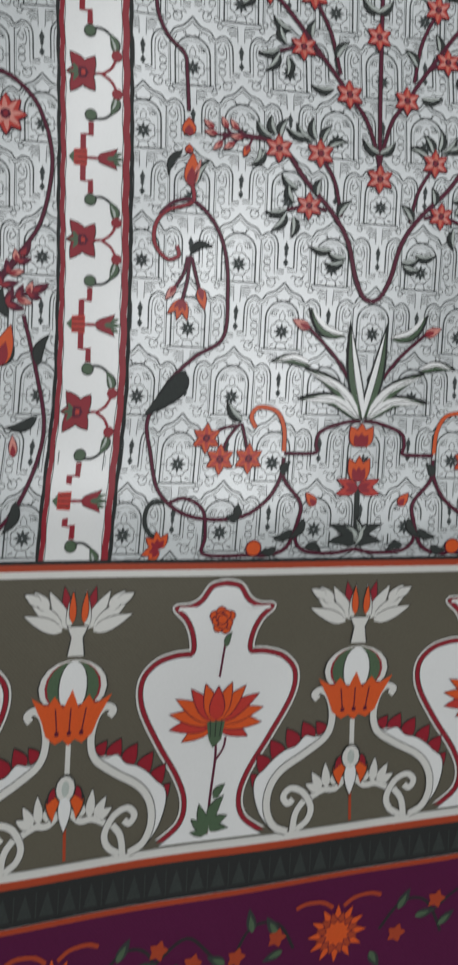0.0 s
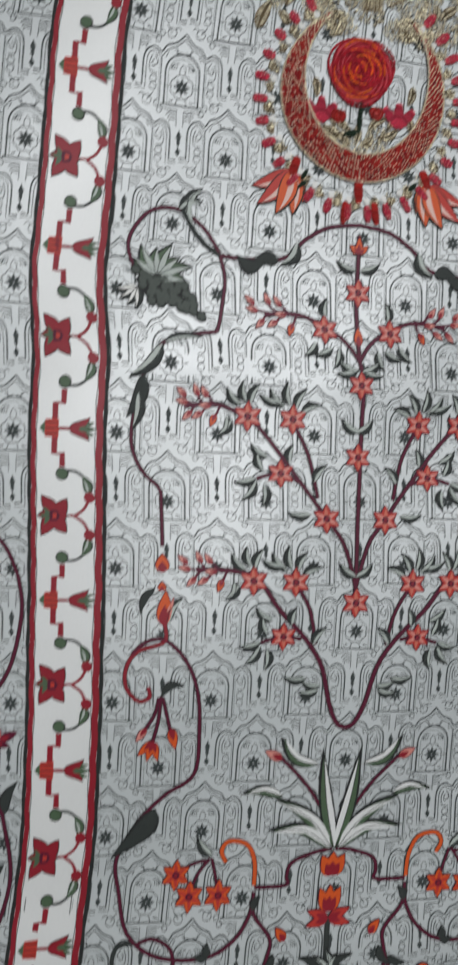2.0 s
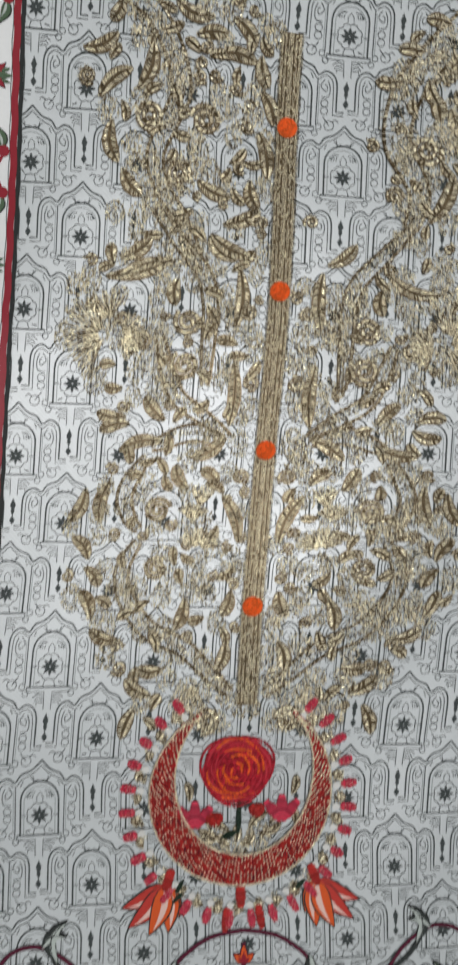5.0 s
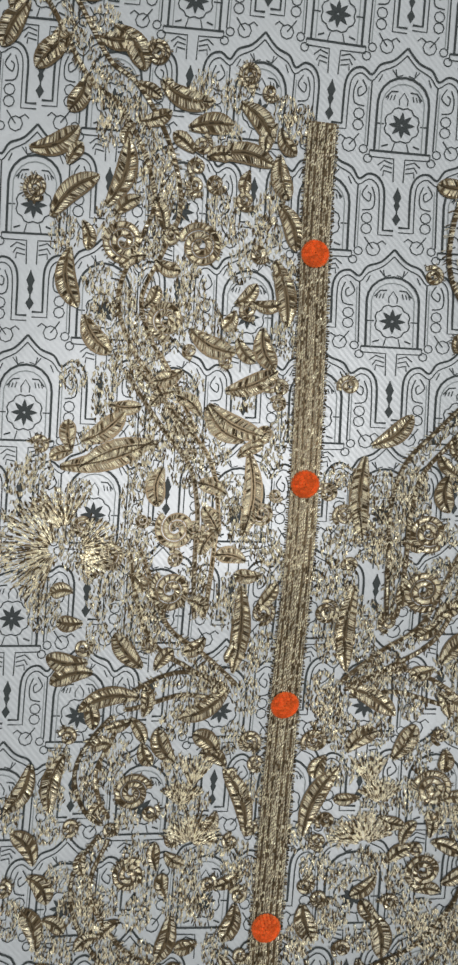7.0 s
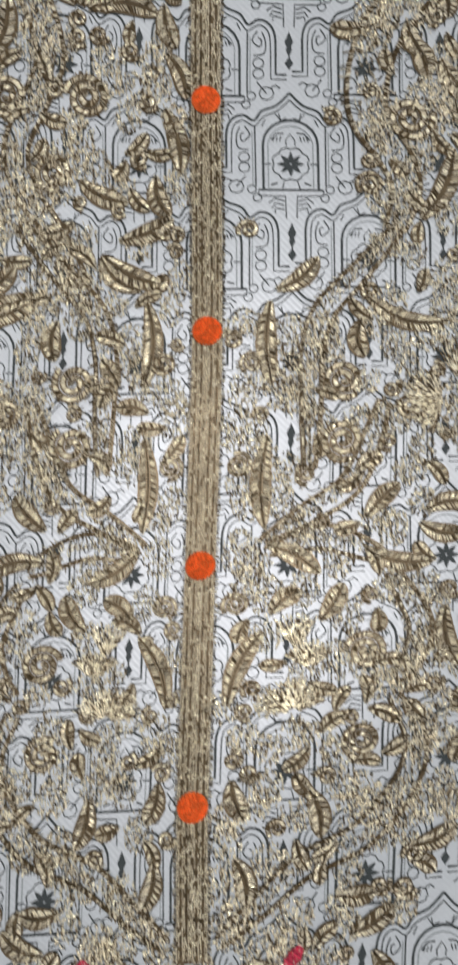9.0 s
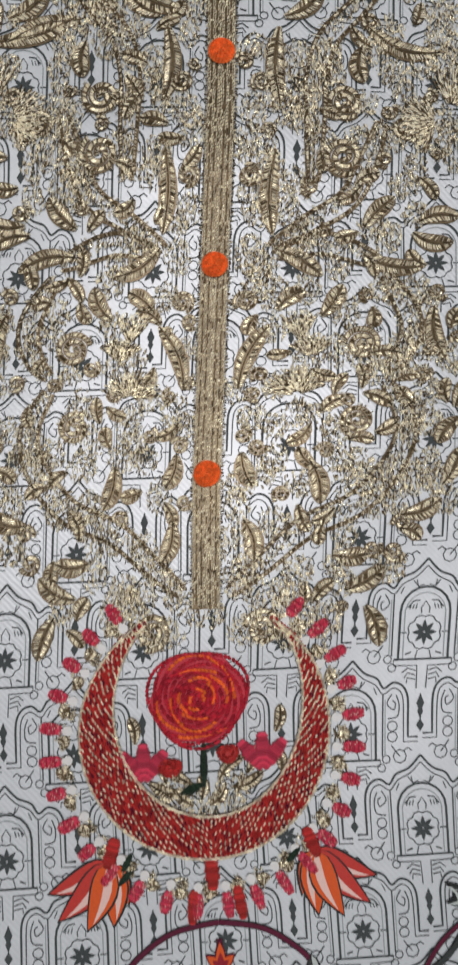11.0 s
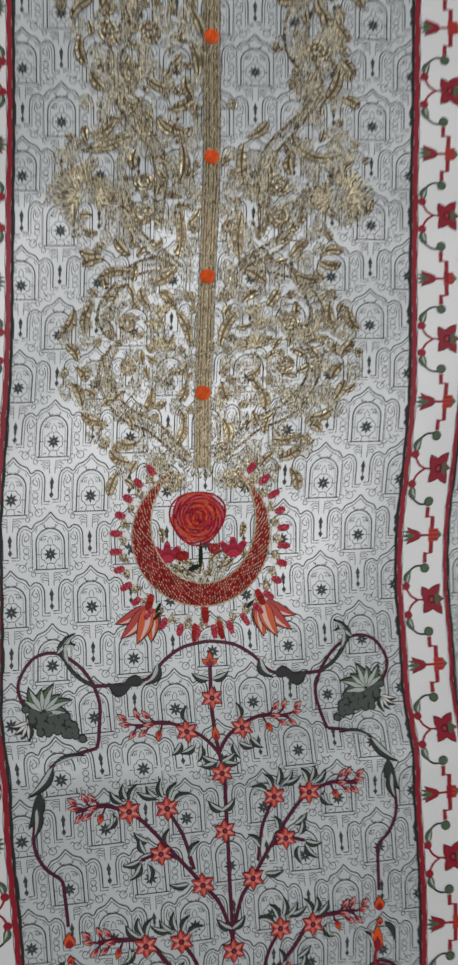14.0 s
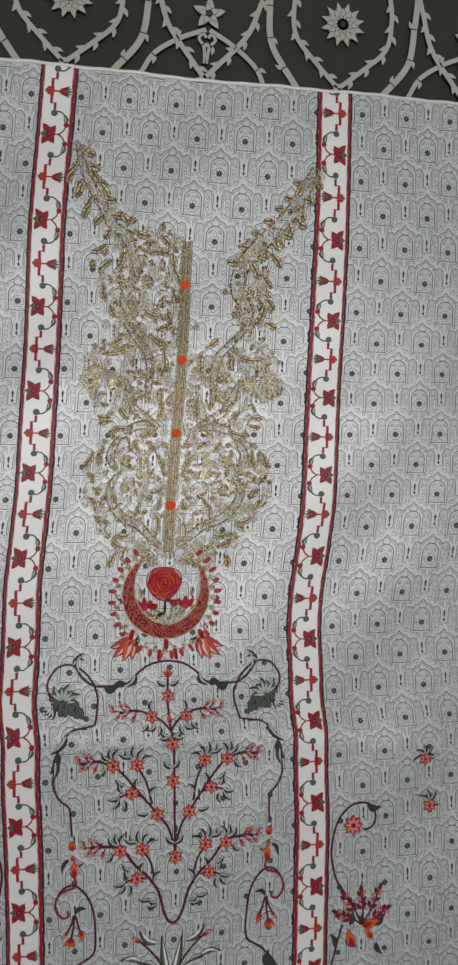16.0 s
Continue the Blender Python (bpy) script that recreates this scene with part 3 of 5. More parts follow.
    for f in (1, -1):
        o = mm([(1, -697)], u0, f)[0]
        for ln, w, a, m, h in ((17, 8, -72, BLACK, 0.001), (16, 7, -72, ORANGE, 0.0011), (11, 5, -40, BLACK, 0.00115), (10, 4, -40, RED, 0.0012), (8, 5, -55, ORANGE, 0.00105)):
            b.fill(turned(leaf_outline(ln * 0.001, w * 0.001, 0.2), *o, a, 1, f), m, h)
    o = mm([(0, -700)], u0)[0]
    b.fill(turned(leaf_outline(0.019, 0.0075), *o, -90), BLACK, 0.0013)
    b.fill(turned(leaf_outline(0.018, 0.0065), *o, -90), WHITE, 0.0014)
    b.disc(o[0], o[1] + 0.003, 0.0056, BLACK, 0.0013, 12, 1.3)
    b.disc(o[0], o[1] + 0.003, 0.0048, PALE, 0.0014, 12, 1.3)
    b.disc(o[0], o[1] + 0.003, 0.002, SAGE, 0.0015, 10, 2.0)
    b.done("lily", orn, "small white and orange lily")


for i in range(-2, 3):
    if abs(-0.0755 + i * 0.155) < 0.36:
        vase(-0.0700 + i * 0.155)
    if abs(0.002 + i * 0.155) < 0.36:
        turnip(0.0065 + i * 0.155)


# flowers on the plum hem
def plum_flower(u, v, r, leaves=True):
    if leaves:
        for x, y, a, ln in ((-34, 6, 120, 13), (-30, -4, 200, 12), (34, 8, 60, 13), (44, 2, 10, 12), (-48, 10, 100, 14), (20, -14, -60, 12), (-22, -16, -120, 12), (58, -6, 40, 12), (-62, -4, 150, 12)):
            s = Sheet()
            s.fill(turned(leaf_outline(ln * 0.001, 0.0055), u + x * 0.001, v + y * 0.001, a), SLATE, 0.0006)
            s.fill(turned(leaf_outline(ln * 0.0007, 0.003), u + x * 0.001, v + y * 0.001, a), GREEN, 0.0007)
            s.done("leaf", plum, "dark green printed leaf")
        for pts in ([(-60, -10), (-50, 12), (-34, 12), (-24, -4)], [(60, -10), (50, 10), (36, 12), (24, -2)], [(-100, 4), (-84, 14), (-70, 2), (-60, -10)]):
            s = Sheet()
            s.stroke([(u + a * 0.001, v + b * 0.001) for a, b in curve(pts, 6)], 0.0016, BLACK, 0.00055)
            s.done("tendril", plum, "black printed tendril")
        for x, y in ((-34, 4), (34, -6), (-56, -2), (56, 10), (-80, 0)):
            s = Sheet()
            for a in range(0, 360, 72):
                s.fill(turned(leaf_outline(0.0055, 0.004), u + x * 0.001, v + y * 0.001, a), RUST, 0.0007)
            s.done("bud", plum, "small rust printed bud")
    s = Sheet()
    for k in range(3):
        for a in range(0, 360, 30):
            rr = r * (1 - 0.27 * k)
            s.fill(turned(leaf_outline(rr + 0.0006, r * 0.36), u, v, a + 15 * k), MAROON, 0.0007 + 0.0001 * k)
            s.fill(turned(leaf_outline(rr, r * 0.29), u, v, a + 15 * k), ORANGE if k != 1 else RUST, 0.00074 + 0.0001 * k)
    for f in (1, -1):
        s.stroke([(u + f * a * 0.001, v + b * 0.001) for a, b in curve([(3, 15), (9, 19), (18, 20), (24, 18)], 4)], 0.0022, RUST, 0.0007)
    s.done("flower", plum, "large orange chrysanthemum print")


for i in range(-2, 3):
    plum_flower(0.004 + i * 0.155, -0.797, 0.0165)


# ---- the central printed garden ----
SPREAD = [(-0.2, 0.0), (-0.236, 0.03), (-0.285, 0.145), (-0.314, 0.11), (-0.338, 0.06), (-0.373, 0.065), (-0.402, 0.015), (-0.44, 0.0)]
DROP = [(-0.27, 13), (-0.38, 12), (-0.45, 8), (-0.52, 6), (-0.586, 1.5)]


def gd(pts, u0=0.0, f=1):
    """Garden points in millimetres, eased down the length of the panel."""
    out = []
    for x, y in pts:
        inner = max(0.0, min(1.0, (105 - abs(x)) / 40))
        out.append((x * (1 + inner * ease(SPREAD, y * 0.001)), y + ease(DROP, y * 0.001)))
    return mm(out, u0, f)


def vine(name, pts, w=0.0019, n=7, label="thin maroon printed vine", f=1, u0=0.0, m=None, edge=True):
    line = gd(curve(pts, n), u0, f)
    w *= 0.8
    s = Sheet()
    if edge:
        s.stroke(line, w + 0.0007, BLACK, 0.0006)
    s.stroke(line, w, m or MAROON, 0.00068)
    return s.done(name, kurta, label)


def leaf(x, y, a, ln=11.0, w=5.0, bend=0.1, f=1, dark=SLATE, light=SAGE, u0=0.0, name="leaf"):
    """A printed leaf: dark with one pale half."""
    s = Sheet()
    o = gd([(x, y)], u0, f)[0]
    s.fill(turned(leaf_outline(ln * 0.001, w * 0.001, bend), *o, a, 1, f), BLACK, 0.0008)
    s.fill(turned(leaf_outline(ln * 0.00093, w * 0.00075, bend), *o, a, 1, f), dark, 0.0009)
    if light:
        s.fill(turned([(p[0] * 0.95, min(p[1], bend * ln * 0.00093 * math.sin(math.pi * min(1, max(0, p[0] / (ln * 0.00093)))) + 0.0002)) for p in leaf_outline(ln * 0.00093, w * 0.00078, bend)], *o, a, 1, f), light, 0.001)
        s.stroke(turned([(ln * 0.00093 * q / 6, bend * ln * 0.00093 * math.sin(math.pi * q / 6)) for q in range(7)], *o, a, 1, f), 0.0004, BLACK, 0.0011)
    return s.done(name, kurta)


def star_flower(x, y, r=7.4, f=1, u0=0.0, turn=90, petals=6, m1=None, m2=None, name="flower"):
    s = Sheet()
    o = gd([(x, y)], u0, f)[0]
    for k in range(petals):
        a = turn + 360 / petals * k
        s.fill(turned(leaf_outline((r + 0.6) * 0.001, r * 0.00068), *o, a, 1, f), MAROON, 0.001)
        s.fill(turned(leaf_outline(r * 0.001, r * 0.00054), *o, a, 1, f), m1 or CORAL, 0.0011)
        s.fill(turned(leaf_outline(r * 0.00088, r * 0.00026), *o, a + 5, 1, f), (m2 or PINK) if k % 3 else (m2 or SALMON), 0.0012)
    s.disc(o[0], o[1], r * 0.00026, MAROON, 0.0013, 8)
    s.disc(o[0], o[1], r * 0.00013, RED, 0.0014, 6)
    return s.done(name, kurta)


def bud(x, y, a, ln=6.0, w=2.6, f=1, u0=0.0, m=None, name="bud"):
    s = Sheet()
    o = gd([(x, y)], u0, f)[0]
    s.fill(turned(leaf_outline((ln + 0.8) * 0.001, (w + 0.9) * 0.001), *o, a, 1, f), MAROON, 0.0009)
    s.fill(turned(leaf_outline(ln * 0.001, w * 0.001), *o, a, 1, f), m or PINK, 0.001)
    s.fill(turned(leaf_outline(ln * 0.0006, w * 0.0007), *o, a, 1, f), RED, 0.0011)
    return s.done(name, kurta)


def tip_spray(x, y, f, u0):
    """The budding tip of a branch: it points outward."""
    twig = Sheet()
    for pts in ([(8, 0), (0, 0.4), (-9, 0.5), (-17, 1.5)], [(3, 0.3), (-1, 3), (-3, 6)], [(-4, 0.4), (-8, 3), (-10, 6)], [(0, 0.3), (-4, -2), (-6, -5)], [(-8, 0.3), (-11, -1), (-13, -4)], [(5, 0), (4, -3), (3, -5)]):
        twig.stroke(gd([(x + p[0], y + p[1]) for p in curve(pts, 3)], u0, f), 0.0013, MAROON, 0.00085)
    twig.done("twig", kurta, "thin dark maroon budding twig")
    for dx, dy, a in ((0, 0, 178), (-3, 4, 125), (-9, 4.5, 115), (-5, -3, 215), (-12, -3, 225), (-15, 1, 170), (-17, 4, 140)):
        bud(x + dx, y + dy, a, 7, 3.0, f, u0)
    bud(x + 3, y - 4, 250, 7, 3.4, f, u0, ORANGE)


# middle stem
vine("stem", [(0, -183), (-0.2, -218), (0, -249), (2, -266), (2, -305), (0.5, -345), (0, -380)], 0.0024, 8, "upright maroon stem of the flowering tree")
for y, r in ((-215, 7.6), (-265, 7.6), (-304, 7.6), (-384, 8.2)):
    star_flower(0.6, y, r)
bud(0, -244, 90, 10, 4.5, m=ORANGE)
for a in (90, 40, 140):
    bud(0, -193, a, 9 if a == 90 else 6.5, 3.4, m=ORANGE)
for f in (1, -1):
    for x, y, a in ((-1, -203, 155), (-1, -258, 150), (0.5, -291, 140), (-1, -257, 190), (0, -370, 140)):
        leaf(x, y, a, 13, 5.4, 0.12, f)
    # upper branch
    vine("branch", [(0, -252), (-6, -243), (-15, -236), (-32, -229), (-50, -231)], 0.0021, 6, "thin maroon branch", f)
    star_flower(-18, -236, 7.6, f)
    tip_spray(-38, -230, f, 0)
    for x, y, a in ((-18, -230, 80), (-22, -243, 225), (-14, -246, 200), (-10, -246, 250)):
        leaf(x, y, a, 11.5, 5, 0.12, f)
    # the two tiers of spreading branches
    for dy, wide in ((0, 0), (-88, 1)):
        y0 = dy
        if wide == 0:
            vine("branch", [(0, -376), (-2.5, -365), (-7.5, -350), (-16, -338), (-28, -319), (-46, -292), (-55, -284.5), (-69, -279), (-90, -281)], 0.0023, 6, "long maroon branch", f)
            star_flower(-16, -338, 8, f)
        else:
            vine("branch", [(0, -450), (-5, -447.5), (-10.3, -437), (-15.7, -418), (-25, -404), (-40, -388), (-51, -371.5), (-66, -367), (-84, -367)], 0.0027, 6, "long maroon branch", f)
            for x, y, a in ((-16, -428, 165), (-17, -430, 185)):
                leaf(x, y, a, 12, 5, 0.15, f)
        vine("branch", [(-20, -327 + dy * 0.9), (-24, -304 + dy * 0.95), (-32, -285 + dy)], 0.002, 6, "short maroon branch", f)
        vine("branch", [(-28, -319 + dy * 0.96), (-38, -314 + dy), (-50, -317 + dy)], 0.0019, 5, "short maroon branch", f)
        star_flower(-53, -284.5 + dy, 8, f)
        star_flower(-31.5, -285 + dy, 8, f)
        star_flower(-38, -314 + dy, 7.6, f)
        tip_spray(-72, -280 + dy, f, 0)
        for x, y, a, ln in ((-31, -279 + dy, 60, 12), (-34, -278 + dy, 95, 13), (-36, -279 + dy, 130, 13), (-28, -281 + dy, 20, 12), (-55, -277 + dy, 100, 11), (-60, -287 + dy, 225, 11), (-47, -313 + dy, 105, 11), (-50, -317 + dy, 190, 12), (-50, -319 + dy, 230, 13), (-46, -320 + dy, 265, 12), (-37, -277 + dy, 160, 14), (-24, -336 + dy, 175, 13), (-53, -278 + dy, 65, 12), (-57, -279 + dy, 130, 12), (-34, -308 + dy, 75, 10), (-22, -318 + dy, 50, 12), (-62, -285 + dy, 255, 10), (-44, -306 + dy, 140, 12)):
            leaf(x, y, a, ln * 1.06, 5.0, 0.13, f)
    # scrolling frame
    fr = [(0, -177), (-17, -180), (-30, -188), (-42, -199.6), (-62, -202), (-76, -201.6)]
    vine("vine", fr, 0.0021, 7, "maroon vine arching under the crescent", f)
    vine("vine", [(-76, -201.6), (-85, -196), (-92.4, -187.5), (-95, -178.7), (-91, -170)], 0.0024, 6, "slate hooked tendril", f, m=SLATE)
    vine("vine", [(-76, -201.6), (-71.6, -215), (-73, -231), (-75.3, -241.7)], 0.0019, 6, f=f)
    vine("vine", [(-75.3, -241.7), (-93.4, -245), (-106.6, -250), (-116, -265), (-120, -284.6), (-121, -301.5), (-115.4, -315), (-106.6, -324), (-105.5, -333), (-104.7, -355)], 0.0019, 6, f=f)
    vine("vine", [(-76, -201), (-85.5, -188), (-100, -179), (-114, -181), (-122.5, -192), (-124, -202), (-119, -214)], 0.0019, 6, f=f)
    leaf(-52, -204, 165, 16, 9, 0.25, f, light=None)
    leaf(-34, -190, 235, 17, 7, 0.2, f)
    leaf(-44, -201, 185, 14, 8, -0.1, f, light=None)
    for x, y, a, ln, w in ((-92, -187, 85, 20, 6), (-95, -180, 60, 16, 4), (-100, -179, 20, 14, 6)):
        leaf(x, y, a, ln, w, 0.25, f)
    for x, y, a, ln, w in ((-106, -250, 225, 26, 7), (-116, -266, 250, 24, 8), (-106, -249, 10, 22, 4), (-118, -275, 262, 20, 6)):
        leaf(x, y, a, ln, w, 0.1, f, light=None if w > 7 else SAGE)
    # grape cluster
    bunch = Sheet()
    o = gd([(-104, -220)], 0, f)[0]
    bunch.fill(turned(leaf_outline(0.030, 0.016), o[0] - f * 0.015, o[1] + 0.002, -12, 1, f), BLACK, 0.0008)
    bunch = bunch.done("grape_cluster", kurta, "charcoal printed fruit cluster")
    for k in range(34):
        row = k // 8
        gx = -119 + (k % 8) * 3.7 + 1.8 * (row % 2) + 2.2 * row + 0.7 * math.sin(k * 2.3)
        gy = -214 - row * 3.6 - (k % 8) * (0.9 + 0.5 * row * 0.3) + 0.7 * math.cos(k * 1.9)
        o = gd([(gx, gy)], 0, f)[0]
        g = Sheet()
        g.disc(o[0], o[1], 0.0029, BLACK, 0.0009, 9)
        g.disc(o[0], o[1], 0.0021, FRUIT, 0.001, 8)
        g.done("grape", bunch)
    for a in (20, 45, 70, 95, 120, 145, -5):
        leaf(-108, -216, a, 20 - 4 * (a % 2), 8, 0.1, f, GREEN, SAGE)
    for a in (190, 215, 240, 265):
        leaf(-118, -222, a, 12, 5, 0.1, f, SLATE, PALE)
    # bud stem and curl
    for y, h in ((-359, 10), (-374, 5)):
        bud(-104.5, y - h, 90, h, 7 if h > 6 else 4, f, m=ORANGE)
    bud(-103, -397, 88, 19, 7.5, f, m=ORANGE)
    bud(-102, -396, 75, 15, 3, f, m=PINK)
    leaf(-101, -396, 62, 17, 6, 0.15, f)
    leaf(-108, -377, 245, 17, 4.5, -0.15, f, light=None)
    vine("vine", [(-102, -396), (-102, -405), (-115.5, -410), (-121.5, -418), (-121.5, -428), (-115, -435), (-109, -433), (-110, -428)], 0.0022, 6, f=f, m=RED)
    vine("vine", [(-119, -412), (-112, -405.5), (-102, -404), (-91, -413), (-84, -428), (-81.5, -450), (-82.6, -474), (-98, -485), (-112, -499), (-121.5, -518), (-118, -535), (-111, -554), (-93.5, -565), (-68, -566), (-52.6, -558), (-45, -546.5), (-43.7, -536)], 0.002, 6, "maroon vine scrolling round the lower field", f)
    leaf(-103, -432, 20, 14, 5, 0.25, f, light=None)
    vine("tendril", [(-104, -433), (-106, -442), (-112, -452)], 0.0018, 4, f=f)
    vine("tendril", [(-103, -433), (-104, -446), (-107, -460)], 0.0018, 4, f=f)
    vine("tendril", [(-102, -433), (-99, -444), (-96, -454)], 0.0018, 4, f=f)
    bud(-110, -449, 235, 9, 3.6, f)
    for a in (225, 255, 285):
        bud(-106, -456, a, 11, 4, f, m=ORANGE)
    bud(-97, -449, 285, 12, 5, f, m=ORANGE)
    for a, ln in ((230, 34), (250, 20), (238, 27)):
        leaf(-103, -492, a, ln, 9, 0.05, f, light=None)
    # lower frame
    vine("vine", [(-43.7, -534), (-26, -533.5), (-26, -529), (-23.5, -522), (-10, -517), (-1, -516)], 0.002, 5, f=f)
    vine("vine", [(-106, -559), (-97, -556.5), (-86.5, -562), (-84, -575), (-83.7, -584), (-58, -584.5)], 0.0018, 5, f=f)
    vine("vine", [(-56, -583), (-52, -585), (-39, -581), (-33, -566), (-33, -558), (-42, -548), (-45, -540)], 0.002, 5, f=f)
    vine("vine", [(-33.3, -566), (-34, -577), (-27.4, -583), (-12, -584), (0, -582)], 0.0018, 5, f=f)
    vine("vine", [(-61, -521), (-64, -515), (-60, -510), (-50, -512), (-45, -521), (-44, -533)], 0.0026, 6, "orange curled tendril", f, m=ORANGE)
    vine("tendril", [(-72, -520), (-80, -522), (-87, -527)], 0.0016, 4, f=f)
    vine("tendril", [(-70, -519), (-76, -527), (-79, -536)], 0.0016, 4, f=f)
    vine("tendril", [(-69, -519), (-66, -528), (-64, -535)], 0.0016, 4, f=f)
    leaf(-69, -518, 130, 15, 6, 0.1, f)
    for x, y in ((-88, -527), (-79.5, -537.5), (-63.6, -537)):
        star_flower(x, y, 8, f, m1=ORANGE, m2=CORAL)
    c = Sheet()
    o = gd([(-57, -581)], 0, f)[0]
    c.disc(o[0], o[1], 0.0046, MAROON, 0.0011, 12)
    c.disc(o[0], o[1], 0.0039, ORANGE, 0.0012, 12)
    c.done("berry", kurta, "round orange berry")
    for a in (60, 100, 140, 200, 240):
        bud(-109, -581, a, 9, 4.6, f, m=ORANGE)
    vine("tendril", [(-109, -578), (-117, -570), (-116, -560), (-106, -558)], 0.0022, 5, f=f, m=SLATE)
    bud(-24, -560, 130, 9, 5, f, m=ORANGE)
    for x, y, a, ln in ((-30, -566, 235, 14), (-36, -572, 200, 12), (-44, -581, 190, 10), (-28, -580, -20, 10), (-66, -565, 180, 8), (-66, -565, 100, 7), (-44, -545, 60, 9)):
        leaf(x, y, a, ln, 5, 0.15, f, light=None)
    # agave-like plant
    for x, y, a, ln, w, bend in ((0, -516, 101, 58, 9, 0.03), (-2, -515, 141, 46, 8.5, -0.1), (-2, -516, 163, 40, 7.5, -0.16), (-13, -470, 145, 28, 7.5, 0.18), (-32, -487, 176, 24, 6.5, -0.12)):
        leaf(x, y, a, ln, w, bend, f, GREEN, WHITE)
    vine("stem", [(-1, -514), (-6, -500), (-18, -482), (-36, -465)], 0.0019, 5, "maroon bud stem", f)
    bud(-34, -467, 155, 11, 5, f)
    # outer fields beyond the strips
    vine("vine", [(-178, -373), (-185, -356), (-200, -343), (-218, -343), (-226, -356), (-222, -368), (-212, -371)], 0.002, 6, f=f)
    vine("vine", [(-178, -373), (-176, -393), (-182, -420), (-196, -440), (-206, -453)], 0.002, 6, f=f)
    leaf(-216, -344, 190, 17, 8, 0.2, f, light=None)
    star_flower(-200, -365, 11, f, petals=8, m1=CORAL, m2=PINK)
    for a, ln in ((28, 30), (58, 38), (88, 34), (118, 40), (150, 30)):
        c, d = math.cos(radians(a)), math.sin(radians(a))
        vine("twig", [(-212, -470), (-212 + c * ln * 0.5 - d * 2, -470 + d * ln * 0.5 + c * 2), (-212 + c * ln, -470 + d * ln)], 0.0017, 4, f=f)
        for k in range(3):
            q = 0.5 + 0.2 * k
            for s_ in (1, -1):
                bud(-212 + c * ln * q, -470 + d * ln * q, a + s_ * 42, 9 - k, 3.4, f, m=MAROON if (k + s_) % 3 else PINK)
        bud(-212 + c * ln, -470 + d * ln, a, 9, 4, f, m=MAROON)
    for x, y, a, ln, w in ((-213, -472, 160, 20, 9), (-202, -494, 75, 22, 9), (-224, -486, 60, 16, 6)):
        bud(x, y, a, ln, w, f, m=ORANGE)
    for x, y, a in ((-198, -470, 100), (-226, -472, 130), (-194, -484, 215), (-228, -490, 240)):
        leaf(x, y, a, 17, 6, 0.15, f, light=None)
    vine("vine", [(-190, -468), (-182, -498), (-176, -528), (-184, -558), (-200, -578)], 0.002, 6, f=f)
    for x, y, a in ((-182, -493, 70), (-180, -518, 200), (-186, -558, 250)):
        leaf(x, y, a, 18, 6, 0.15, f, light=None)
    for dx, dy, a in ((0, 0, 100), (-8, -6, 140), (-14, 2, 80), (-6, -14, 200)):
        bud(-190 + dx, -538 + dy, a, 11, 4, f)
    vine("branch", [(-272, -300), (-284, -294), (-297, -296)], 0.002, 4, f=f)
    for x, y in ((-286, -300), (-290, -352)):
        star_flower(x, y, 8, f)
        for a in (30, 80, 130, 200):
            leaf(x, y + 5, a, 14, 5, 0.1, f)
# cup and lily on the axis
for a in (60, 90, 120):
    bud(0, -530, a, 13, 8, m=ORANGE)
for a in (90, 65, 115):
    bud(0, -548, a, 14, 7, m=ORANGE)
for a in (20, 160, -15, 195):
    bud(0, -551, a, 13, 5, m=CORAL)
vine("stem", [(0, -550), (0, -562), (0.5, -578)], 0.003, 4, "slate lily stem", m=SLATE)
for a, ln in ((90, 16), (35, 20), (145, 20), (5, 16), (175, 16), (60, 14), (120, 14)):
    leaf(0, -580, a, ln, 6, 0.15 if a < 90 else -0.15, light=SAGE if a in (90, 60, 120) else None)


# ---- the embroidered neckline ----
rng = random.Random(7)


def gold(bright=0.62):
    return GOLD if rng.random() < bright else BRONZE


def path_frames(line):
    """Points evenly along a line, each with its direction and the share of the way."""
    lens = [0.0]
    for a, b in zip(line, line[1:]):
        lens.append(lens[-1] + math.hypot(b[0] - a[0], b[1] - a[1]))
    return lens


def along(line, step):
    lens = path_frames(line)
    n = max(2, int(lens[-1] / step))
    k = 0
    for i in range(n + 1):
        d = lens[-1] * i / n
        while k < len(line) - 2 and lens[k + 1] < d:
            k += 1
        a, b = line[k], line[k + 1]
        L = (lens[k + 1] - lens[k]) or 1e-9
        s = (d - lens[k]) / L
        yield (a[0] + (b[0] - a[0]) * s, a[1] + (b[1] - a[1]) * s), ((b[0] - a[0]) / L, (b[1] - a[1]) / L), i / n


